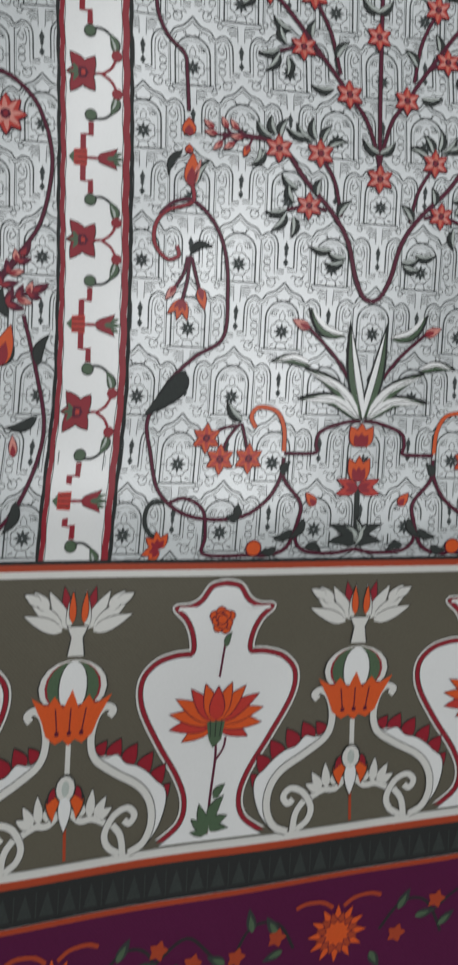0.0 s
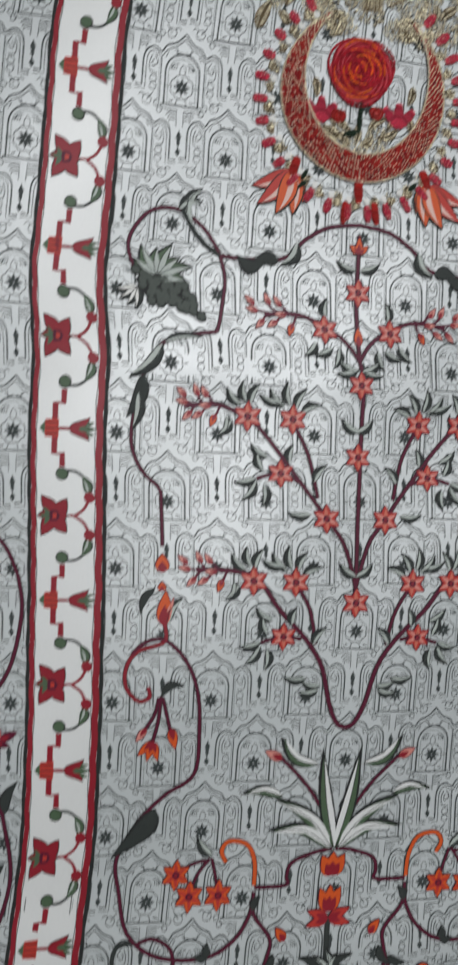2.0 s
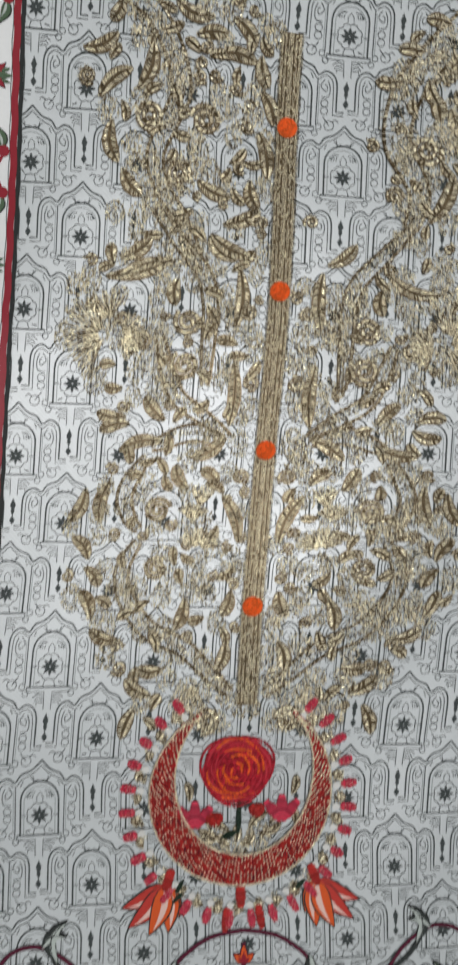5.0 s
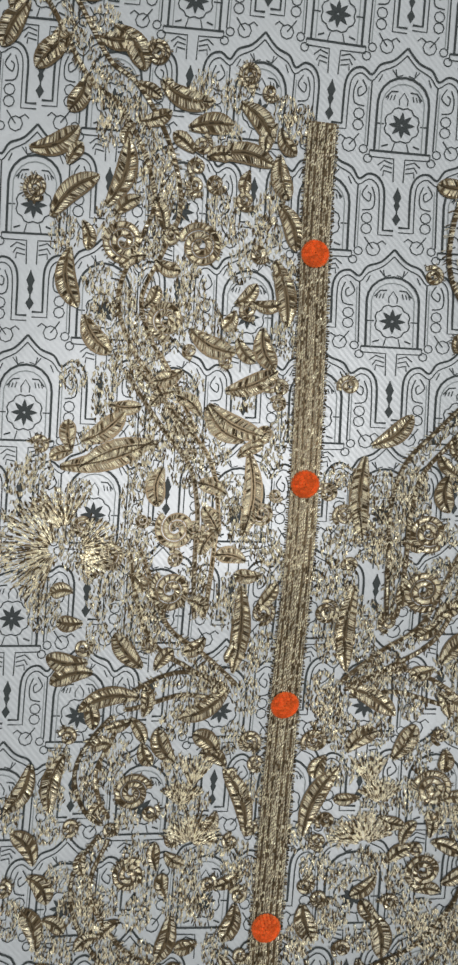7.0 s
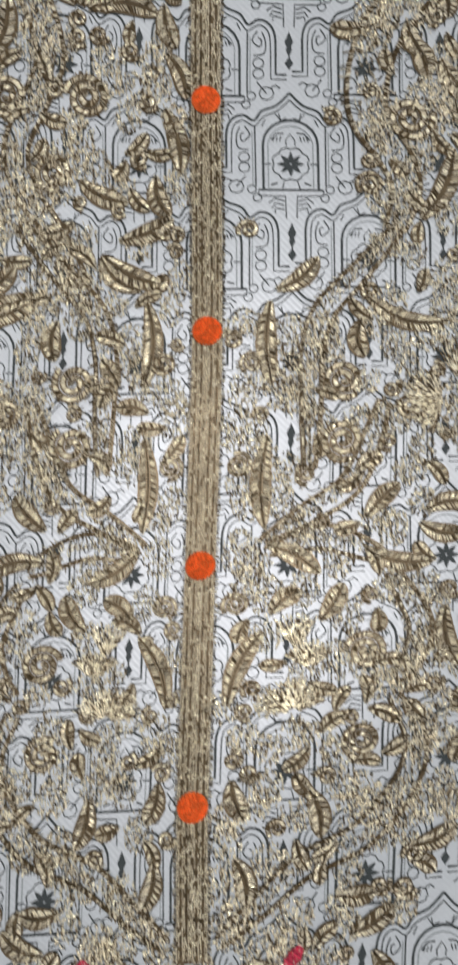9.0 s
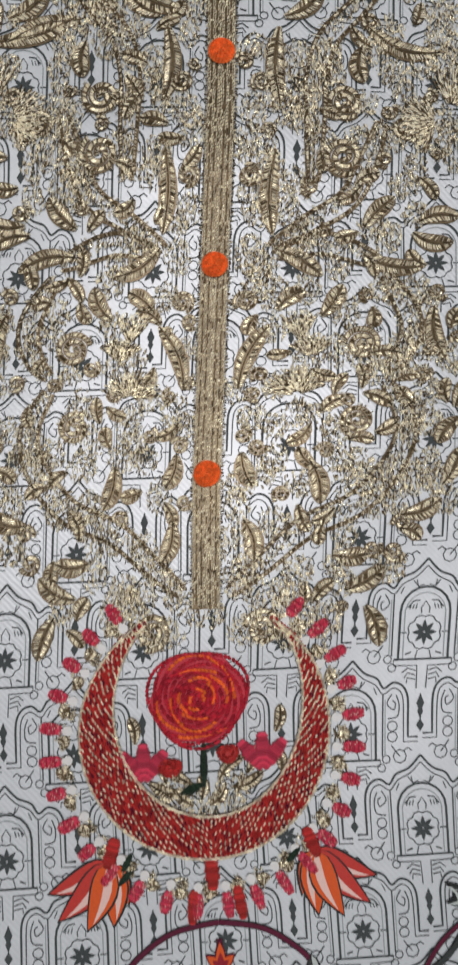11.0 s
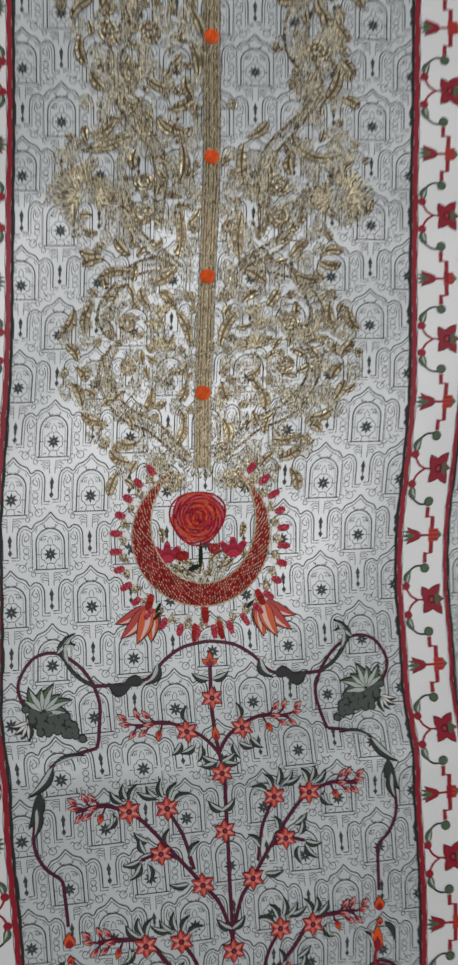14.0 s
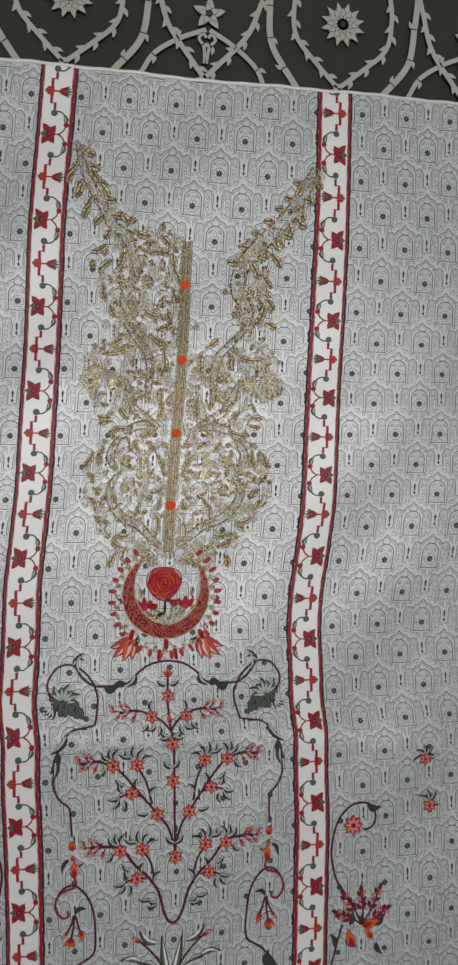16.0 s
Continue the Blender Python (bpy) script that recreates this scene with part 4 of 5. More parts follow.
def gold_leaf(a, b, w=7.0, f=1, rib=True):
    """Satin-stitched leaf from a to b, in millimetres: close slanting threads each side of a dark rib, corded at the edge."""
    s = Sheet()
    pa, pb = mm([a], 0, f)[0], mm([b], 0, f)[0]
    L = math.hypot(pb[0] - pa[0], pb[1] - pa[1])
    dx, dy = (pb[0] - pa[0]) / L, (pb[1] - pa[1]) / L
    bend = rng.choice((-1, 1)) * rng.uniform(0.05, 0.14) * L
    line = [(pa[0] + dx * L * q / 10 - dy * bend * math.sin(math.pi * q / 10), pa[1] + dy * L * q / 10 + dx * bend * math.sin(math.pi * q / 10)) for q in range(11)]
    rim_a, rim_b = [], []
    for (x, y), (tx, ty), q in along(line, L / 9):
        ww = w * 0.00053 * max(0.1, math.sin(math.pi * min(1, 0.06 + q * 0.92)) ** 0.7)
        rim_a.append((x - ty * ww + tx * ww * 0.5, y + tx * ww + ty * ww * 0.5))
        rim_b.append((x + ty * ww + tx * ww * 0.5, y - tx * ww + ty * ww * 0.5))
    m_ = len(rim_a)
    s.put(rim_a + rim_b, [(k, m_ + k, m_ + k + 1, k + 1) for k in range(m_ - 1)], BRONZE, 0.0007)
    for (x, y), (tx, ty), q in along(line, 0.00058):
        ww = w * 0.00047 * max(0.1, math.sin(math.pi * min(1, 0.06 + q * 0.92)) ** 0.7)
        for side in (1, -1):
            sl = 0.5 + rng.uniform(-0.15, 0.15)
            r0, r1 = 0.2, rng.uniform(0.86, 1.04)
            tip = (x + (-ty * side + tx * sl) * ww * r1, y + (tx * side + ty * sl) * ww * r1)
            s.stitch((x + (-ty * side + tx * sl) * ww * r0, y + (tx * side + ty * sl) * ww * r0), tip, 0.0005, gold(0.74), 0.001, 0.0003)
    if rib:
        for (x, y), (tx, ty), q in along(line, 0.0018):
            if q < 0.95:
                s.stitch((x, y), (x + tx * 0.0022, y + ty * 0.0022), 0.0006, BRONZE, 0.0012, 0.0002)
    return s.done("embroidered_leaf", kurta)


def gold_spiral(c, r, f=1, tail=True):
    """A coiled cord of slanting threads over a dark ground, with a loose fringe."""
    s = Sheet()
    o = mm([c], 0, f)[0]
    turn0 = rng.uniform(0, 360)
    turns = 2.2 if r > 4 else 1.5
    line = []
    for i in range(56):
        q = i / 55
        a = radians(turn0 + q * 360 * turns)
        rr = r * 0.001 * (0.1 + 0.86 * q)
        line.append((o[0] + rr * math.cos(a) * f, o[1] + rr * math.sin(a)))
    half = r * 0.001 / turns * 0.3
    s.stroke(line, half * 2.5, BRONZE, 0.0007)
    for (x, y), (tx, ty), q in along(line, 0.00045):
        w = half * rng.uniform(0.75, 0.95)
        s.stitch((x + ty * w - tx * 0.0004, y - tx * w - ty * 0.0004), (x - ty * w + tx * 0.0004, y + tx * w + ty * 0.0004), 0.0005, gold(0.62), 0.001, 0.0003)
        if q > 0.55 and rng.random() < 0.35:
            s.stitch((x + f * ty * half, y - f * tx * half), (x + f * ty * (half + 0.0013), y - f * tx * (half + 0.0013)), 0.00035, gold(0.4), 0.0008, 0.0002)
    return s.done("embroidered_spiral", kurta)


def gold_band(pts, w=9.0, f=1, name="embroidered_scroll"):
    """A scroll with two corded edges and a fine hatched filling between them."""
    s = Sheet()
    line = mm(curve(pts, 8), 0, f)
    n = 0
    sides = ([], [])
    for (x, y), (tx, ty), q in along(line, 0.002):
        ww = w * 0.00048 * (0.4 + 0.6 * math.sin(math.pi * min(1, max(0, q))) ** 0.6)
        for k, side in enumerate((1, -1)):
            sides[k].append((x - ty * side * ww, y + tx * side * ww))
    for edge in sides:
        s.stroke(edge, 0.0017, BRONZE, 0.0007)
    for (x, y), (tx, ty), q in along(line, 0.00055):
        ww = w * 0.00052 * (0.4 + 0.6 * math.sin(math.pi * min(1, max(0, q))) ** 0.6)
        n += 1
        for side in (1, -1):
            e0, e1 = ww * 0.76, ww * rng.uniform(0.95, 1.08)
            s.stitch((x - ty * side * e0, y + tx * side * e0), (x - ty * side * e1 + tx * 0.0006, y + tx * side * e1 + ty * 0.0006), 0.0005, gold(0.42), 0.001, 0.0003)
            if rng.random() < 0.2:
                s.stitch((x - ty * side * e1, y + tx * side * e1), (x - ty * side * (e1 + 0.0018) + tx * 0.001, y + tx * side * (e1 + 0.0018) + ty * 0.001), 0.00035, gold(0.4), 0.0009, 0.0002)
        for _k in range(2):
            j = rng.uniform(-0.55, 0.55) * ww
            g = rng.uniform(0.9, 2.2)
            s.stitch((x - ty * j, y + tx * j), (x - ty * j + 0.0018 * math.cos(g), y + tx * j + 0.0018 * math.sin(g)), 0.0004, gold(0.6), 0.0009, 0.0002)
    return s.done(name, kurta)


def gold_fan(c, a0, a1, r, f=1, r0=0.15):
    """Rays of short threads that spread from a point."""
    s = Sheet()
    o = mm([c], 0, f)[0]
    for a in np.arange(a0, a1, 2.4):
        t = radians(a + rng.uniform(-1.5, 1.5))
        ra, rb = r * r0 * rng.uniform(0.7, 1.3), r * rng.uniform(0.78, 1.0)
        cuts = [ra + (rb - ra) * c / 6 for c in range(7)]
        for p, q in zip(cuts, cuts[1:]):
            tt = t + rng.uniform(-0.03, 0.03)
            s.stitch((o[0] + f * p * 0.001 * math.cos(t), o[1] + p * 0.001 * math.sin(t)), (o[0] + f * q * 0.001 * math.cos(tt), o[1] + q * 0.001 * math.sin(tt)), 0.00055, gold(0.68), 0.0009, 0.0003)
    return s.done("embroidered_fan", kurta)


def gold_haze(u, v, rx, ry):
    """A loose patch of fine upright running stitches."""
    s = Sheet()
    for _i in range(int(rx * ry * 3.4)):
        a, q = rng.uniform(0, 6.283), math.sqrt(rng.random())
        x, y = u + rx * 0.001 * q * math.cos(a), v + ry * 0.001 * q * math.sin(a)
        g = 1.57 + rng.uniform(-0.5, 0.5)
        L = rng.uniform(0.0011, 0.0021)
        s.stitch((x, y), (x + L * math.cos(g), y + L * math.sin(g)), 0.00042, gold(0.7), 0.00075, 0.00025)
    return s.done("embroidered_filling", kurta)


# button strip
strip = Sheet()
V0, V1, HALF = -0.049, 0.297, 0.0052
for k in range(16):
    x = -HALF + 2 * HALF * (k + 0.5) / 16
    v = V0 + rng.uniform(0, 0.002)
    while v < V1 - 0.0016:
        ln = rng.uniform(0.0011, 0.0017)
        xx = x + rng.uniform(-0.00012, 0.00012)
        strip.stitch((xx - 0.00012, v), (xx + 0.00012 + rng.uniform(-0.0002, 0.0002), min(V1, v + ln)), 0.00046, GOLD if rng.random() < (0.92 if k not in (2, 5, 10, 13) else 0.22) else BRONZE, 0.0011, 0.0003)
        v += ln * 0.95
for v in np.arange(V0, V1, 0.0009):
    for side in (1, -1):
        strip.stitch((side * HALF, v), (side * (HALF + rng.uniform(0.0005, 0.0014)), v + rng.uniform(-0.0006, 0.0006)), 0.0005, BRONZE if rng.random() < 0.65 else GOLD, 0.0008, 0.0004)
base = Sheet()
base.put([(x, V0 + (V1 - V0) * j / 80) for j in range(81) for x in (-HALF, HALF)], [(2 * j, 2 * j + 1, 2 * j + 3, 2 * j + 2) for j in range(80)], BRONZE, 0.0008)
placket = strip.done("button_placket", kurta, "gold thread button placket")
base.done("placket_ground", placket)


def button(v):
    s = Sheet()
    for k in range(5):
        r = 0.0046 - 0.0009 * k
        n = max(6, int(r * 2 * math.pi / 0.0012))
        for i in range(n):
            a0, a1 = 2 * math.pi * (i + 0.5 * (k % 2)) / n, 2 * math.pi * (i + 1.25 + 0.5 * (k % 2)) / n
            s.stitch((r * math.cos(a0), v + r * math.sin(a0)), (r * math.cos(a1), v + r * math.sin(a1)), 0.0012, THREAD_ORANGE, 0.0018 + 0.0003 * k, 0.0008)
    s.disc(0, v, 0.0047, THREAD_ORANGE, 0.0017, 16)
    s.done("button", placket, "orange silk thread button")


for v in (0.0, 0.0835, 0.165, 0.25):
    button(v)

# scrolls, leaves and spirals mirrored about the strip
for f in (1, -1):
    gold_band([(62, 79), (71.6, 60.6), (68.8, 46.5), (63, 40)], 8, f)
    gold_band([(63, 34), (70, 19), (67, 4), (54, -12), (35, -21), (21, -33), (9, -43)], 9, f)
    gold_band([(66, 205), (50.4, 186), (39, 172), (35, 156), (35, 140), (35, 116)], 8, f)
    gold_band([(60, 140), (50, 112), (34, 100), (20, 90)], 8, f)
    gold_band([(22, 88), (40, 92), (60, 84)], 9, f)
    for a, b in (((23, 180), (37, 192)), ((54, 178), (82, 169)), ((21, 176), (21.7, 146)), ((52, 170), (53, 156)), ((20.7, 128), (20.6, 96)), ((74, 100), (89, 102)), ((54, 98), (65, 110))):
        gold_leaf(a, b, 7, f)
    for a, b in (((21.5, 90), (39, 79)), ((54, 87), (76, 82)), ((72, 96), (87, 92)), ((10, 33), (20.5, 59)), ((23, 65), (33, 73)), ((39, 62), (46.5, 75)), ((80, 66), (84, 44)), ((69, -17), (84, -11.6)), ((84, -6.5), (91, 8))):
        gold_leaf(a, b, 7, f)
    for a, b in (((36, 4), (40, -12)), ((12, 8), (16, -5)), ((13, -17), (17, -32)), ((45, -31), (58, -31)), ((50, -44), (64, -36)), ((58, -50), (64, -65)), ((92, 62), (100, 44)), ((88, 24), (97, 36)), ((90, 20), (82, 10))):
        gold_leaf(a, b, 7, f)
    for x, y, r in ((46, 148, 7.2), (46, 126, 7.6), (69, 138, 5), (15, 154, 4.2), (11.5, 118, 4.6), (54, 50.6, 7), (52.5, 19.3, 6.4), (20.8, -56.6, 7), (15.6, 31, 3.2), (12, 69, 4.6), (67.7, -30.6, 4), (76, 38, 3.4), (70, -20, 3.6), (14, 202, 3.8)):
        gold_spiral((x, y), r, f)
    gold_fan((31, 30), 20, 175, 13, f)
    gold_fan((36, 45), 40, 150, 11, f)
    gold_fan((32, 52), 60, 130, 14, f)
    gold_fan((88, 140), -75, 75, 22, f)
    gold_fan((80, 140), 100, 260, 14, f)
    gold_fan((86, 146), 30, 120, 18, f)
# the fuller side beside the opening
gold_band([(-128, 392), (-120, 368), (-108, 345), (-94.5, 326), (-82, 307), (-71, 299), (-60, 282), (-55, 263.5), (-59.6, 249.5), (-67, 230.6), (-62.6, 214.7), (-54, 202), (-43, 182)], 10, 1)
for a, b in (((-60, 305), (-41, 299)), ((-49, 289.5), (-33, 292)), ((-31, 300), (-18, 288)), ((-39, 281), (-17, 280)), ((-15, 284), (-10.6, 269)), ((-14.4, 267), (-7, 251)), ((-14.6, 247), (-9, 223)), ((-17.8, 222), (-13, 207)), ((-31, 198), (-12, 206))):
    gold_leaf(a, b, 7.5)
for a, b in (((-45, 220), (-28, 212)), ((-37, 193), (-16, 182)), ((-105, 279), (-88, 287)), ((-96, 256), (-80, 271)), ((-77, 261), (-70, 284)), ((-89, 246), (-85.5, 225.5)), ((-83, 223), (-73, 210)), ((-89, 169), (-56, 179)), ((-82, 178), (-67, 189))):
    gold_leaf(a, b, 7.5)
for x, y, r in ((-62, 314, 4.6), (-28, 310, 4.6), (-42.4, 249.7, 8), (-70, 249.5, 7.4), (-53.6, 222.7, 7), (-38, 271.7, 3.6), (-102, 266, 4.6), (-26.7, 267, 3.6), (-23.6, 228, 3.6), (-20.4, 249, 3.6), (-10.5, 200, 3)):
    gold_spiral((x, y), r)
# the strap beside the open neck
gold_band([(134, 385), (122, 360), (108, 336), (88, 312), (72, 294), (60, 276), (55, 258), (56, 244), (64, 231), (68, 219), (64, 203)], 16, 1)
for a, b in (((73, 207), (85, 234)), ((81, 268), (92, 253)), ((70.5, 276), (76, 261)), ((88, 290), (100, 276)), ((96, 318), (112, 310)), ((114, 330), (126, 322)), ((120, 352), (134, 350)), ((84, 240), (94, 228)), ((86, 212), (98, 206)), ((110, 352), (118, 366))):
    gold_leaf(a, b, 8)
for x, y, r in ((70, 245.5, 8.5), (55.5, 220, 5), (42.5, 245, 3.8), (98, 300, 6), (116, 340, 5), (80, 284, 4.4), (128, 370, 5)):
    gold_spiral((x, y), r)
for a, b in (((-112, 372), (-100, 352)), ((-100, 350), (-90, 334)), ((-120, 350), (-126, 334)), ((-108, 328), (-116, 312)), ((-92, 318), (-104, 306)), ((-78, 322), (-66, 308)), ((-124, 380), (-116, 388)), ((-128, 362), (-134, 348))):
    gold_leaf(a, b, 8)

for strap in ([(134, 385), (122, 360), (108, 336), (88, 312), (72, 294), (60, 276)], [(-128, 392), (-120, 368), (-108, 345), (-94.5, 326), (-82, 307)]):
    turn_ = 1
    for (x, y), (tx, ty), q in along(curve(strap, 6), 9.0):
        turn_ = -turn_
        a = math.atan2(ty, tx) + turn_ * 1.0
        x0, y0 = x - ty * turn_ * 5, y + tx * turn_ * 5
        if 0.04 < q:
            gold_leaf((x0, y0), (x0 + 13 * math.cos(a), y0 + 13 * math.sin(a)), 7)
            gold_haze((x0 + 5 * math.cos(a + 1.2)) * 0.001, (y0 + 5 * math.sin(a + 1.2)) * 0.001, 5, 6)

# small fillers wherever the embroidered ground still lies open
taken = [(o.bound_box[0][0] * 0.5 + o.bound_box[6][0] * 0.5, o.bound_box[0][1] * 0.5 + o.bound_box[6][1] * 0.5) for o in kurta.children if o.name.startswith("embroidered")]
SIDE = [(0.31, 0.0), (0.30, 0.085), (0.25, 0.1), (0.2, 0.088), (0.17, 0.108), (0.135, 0.112), (0.095, 0.07), (0.05, 0.105), (0.0, 0.1), (-0.03, 0.075), (-0.055, 0.06), (-0.066, 0.02)]
for _ in range(2600):
    u, v = rng.uniform(-0.112, 0.112), rng.uniform(-0.06, 0.305)
    reach = ease(SIDE, v) * rng.uniform(0.85, 1.0)
    inner = 0.008 if (u < 0 or v < 0.17) else 0.05 + 0.05 * (v - 0.17)
    if v < -0.045 and abs(u) < 0.03:
        continue
    if not inner < abs(u) < reach:
        continue
    x, y, _z = lay(u, v)
    if any((x - a) ** 2 + (y - b) ** 2 < 0.0063 ** 2 for a, b in taken):
        continue
    taken.append((x, y))
    kind = rng.random()
    g = rng.uniform(0, 6.3)
    L = rng.uniform(4, 6)
    if kind < 0.12:
        gold_spiral((u * 1000, v * 1000), rng.uniform(2.6, 3.6))
    elif kind < 0.34:
        gold_leaf((u * 1000 - L * math.cos(g), v * 1000 - L * math.sin(g)), (u * 1000 + L * math.cos(g), v * 1000 + L * math.sin(g)), rng.uniform(4.5, 6))
    else:
        gold_haze(u, v, rng.uniform(4.5, 6.5), rng.uniform(5, 8))

# ---- crescent, rose and the ring of petals ----
moon = Sheet()
# slanting rows of upright threads, with a gold fleck at every third place, staggered
for row in range(230):
    a = radians(130 + 280 * row / 229)
    ox, oy = -0.7 + 47 * math.cos(a), -93.5 + 47 * math.sin(a)
    ix, iy = 0.8 + 35.5 * math.cos(a), -84 + 41 * math.sin(a)
    wide = math.hypot(ox - ix, oy - iy)
    if oy > -52 or wide < 0.4:
        continue
    n = max(1, int(wide / 0.95))
    for j in range(n):
        q = (j + 0.5 + rng.uniform(-0.2, 0.2)) / n
        x, y = ix + (ox - ix) * q, iy + (oy - iy) * q
        fleck = (2 * j + row) % 4 == 0 and rng.random() < 0.7
        ln = (0.8 if fleck else 1.1) * rng.uniform(0.8, 1.2)
        lean = 0.35 * (1 if x > 0 else -1) + rng.uniform(-0.2, 0.2)
        moon.stitch(((x - lean) * 0.001, (y - ln) * 0.001), ((x + lean) * 0.001, (y + ln) * 0.001), 0.0007 if fleck else 0.0007, GOLD if fleck else (THREAD_BRICK if rng.random() < 0.85 else MAROON), 0.0013 + (0.0006 if fleck else 0.0), 0.0005)
for k in range(200):
    a = radians(126 + 288 * k / 199)
    for cx, cy, rx, ry, lim in ((-0.7, -93.5, 47, 47, -52), (0.8, -84, 35.5, 41, -54)):
        x, y = cx + rx * math.cos(a), cy + ry * math.sin(a)
        if y < lim:
            t = a + 1.57 + rng.uniform(-0.7, 0.7)
            moon.stitch((x * 0.001 - 0.0011 * math.cos(t), y * 0.001 - 0.0011 * math.sin(t)), (x * 0.001 + 0.0011 * math.cos(t), y * 0.001 + 0.0011 * math.sin(t)), 0.0009, GOLD, 0.0017, 0.0007)
crescent = moon.done("crescent", kurta, "brick red embroidered crescent with gold flecks and edges")
under = Sheet()
quads = []
for k in range(61):
    a = radians(134 + 272 * k / 60)
    quads += [(0.001 * (-0.7 + 46.6 * math.cos(a)), 0.001 * (-93.5 + 46.6 * math.sin(a))), (0.001 * (0.8 + 35.9 * math.cos(a)), 0.001 * (-84 + 41.4 * math.sin(a)))]
under.put(quads, [(2 * k, 2 * k + 2, 2 * k + 3, 2 * k + 1) for k in range(60)], THREAD_BRICK, 0.0011)
under.done("crescent_ground", crescent)


def rose(x, y, rx, ry, m, accent, name, label):
    s = Sheet()
    s.fill([(x * 0.001 + rx * 0.00096 * math.cos(2 * math.pi * i / 24) * (1 + 0.05 * math.sin(i * 2.1)), y * 0.001 + ry * 0.00096 * math.sin(2 * math.pi * i / 24) * (1 + 0.05 * math.sin(i * 1.7))) for i in range(24)], m, 0.0013)
    rings = int(rx / 1.25)
    for k in range(rings):
        q = 1 - k / rings
        n = max(5, int(2 * math.pi * rx * q / 1.5))
        for i in range(n):
            a = 2 * math.pi * (i + rng.uniform(-0.2, 0.2)) / n
            wob = 1 + 0.07 * math.sin(3 * a + k * 1.3)
            px, py = x + rx * q * wob * math.cos(a), y + ry * q * wob * math.sin(a)
            t = a + 1.2
            on = accent and k > 0 and math.sin(2 * a + k * 2.2) > 0.3 and k % 3 != 1
            s.stitch(((px - 1.0 * math.cos(t)) * 0.001, (py - 1.0 * math.sin(t)) * 0.001), ((px + 1.0 * math.cos(t)) * 0.001, (py + 1.0 * math.sin(t)) * 0.001), 0.0012, accent if on else m, 0.0015 + 0.00009 * k, 0.0008)
    return s.done(name, kurta, label)


rose(-3, -81, 18.6, 17.4, THREAD_RED, THREAD_ORANGE, "rose", "crimson silk embroidered rose with orange arcs")
rose(-14, -106, 4, 3, THREAD_BRICK, None, "rosebud", "brick red silk rosebud")
rose(8, -102, 3.6, 3, THREAD_BRICK, None, "rosebud", "brick red silk rosebud")


def thread_leaf(x, y, a, ln, w, m, name="thread_leaf", flecked=False):
    s = Sheet()
    c, d = math.cos(radians(a)), math.sin(radians(a))
    n = max(6, int(ln / 0.6))
    for i in range(n):
        q = (i + 0.5) / n
        ww = w * 0.5 * math.sin(math.pi * min(1, q * 0.86 + 0.08)) ** (0.4 if name == "petal" else 0.8) * rng.uniform(0.85, 1.1)
        px, py = x + c * ln * q, y + d * ln * q
        s.stitch(((px + d * ww) * 0.001, (py - c * ww) * 0.001), ((px - d * ww) * 0.001, (py + c * ww) * 0.001), 0.0011, m, 0.0011 + 0.0001 * (i % 2), 0.0007)
        if flecked:
            for side in (1, -1):
                j = rng.uniform(-0.7, 0.9) * ww * side
                s.stitch(((px + d * j) * 0.001, (py - c * j - 0.5) * 0.001), ((px + d * j) * 0.001, (py - c * j + 0.6) * 0.001), 0.00045, rng.choice((PINK, THREAD_RED, BLUSH, THREAD_PINK)), 0.0016, 0.0004)
    return s.done(name, kurta)


for bx, by in ((-24, -104), (21, -102)):
    for a in (50, 130, 90):
        thread_leaf(bx, by - 6, a, 13, 6.5, THREAD_PINK, "petal")
thread_leaf(-1, -98, 268, 16, 3.4, THREAD_GREEN)
thread_leaf(-2, -113, 200, 9, 4, THREAD_GREEN)
for x, y, a, ln in ((-6, -113, 140, 13), (-10, -116, 160, 13), (4, -112, 40, 13), (9, -115, 25, 13), (-3, -119, 90, 9), (-16, -112, 110, 11), (15, -110, 70, 11), (0, -121, 45, 9), (-6, -121, 135, 9), (-27, -97, 100, 10), (26, -95, 80, 10), (-30, -112, 80, 8), (28, -110, 100, 8)):
    gold_leaf((x, y), (x + ln * math.cos(radians(a)), y + ln * math.sin(radians(a))), 4.5)
for x, y, rx, ry in ((-3, -121, 20, 5), (-14, -116, 8, 5), (10, -115, 8, 5), (-18, -58, 12, 6), (18, -58, 12, 6), (-32, -50, 10, 9), (32, -50, 10, 9), (0, -52, 9, 5)):
    gold_haze(x * 0.001, y * 0.001, rx * 0.9, ry)
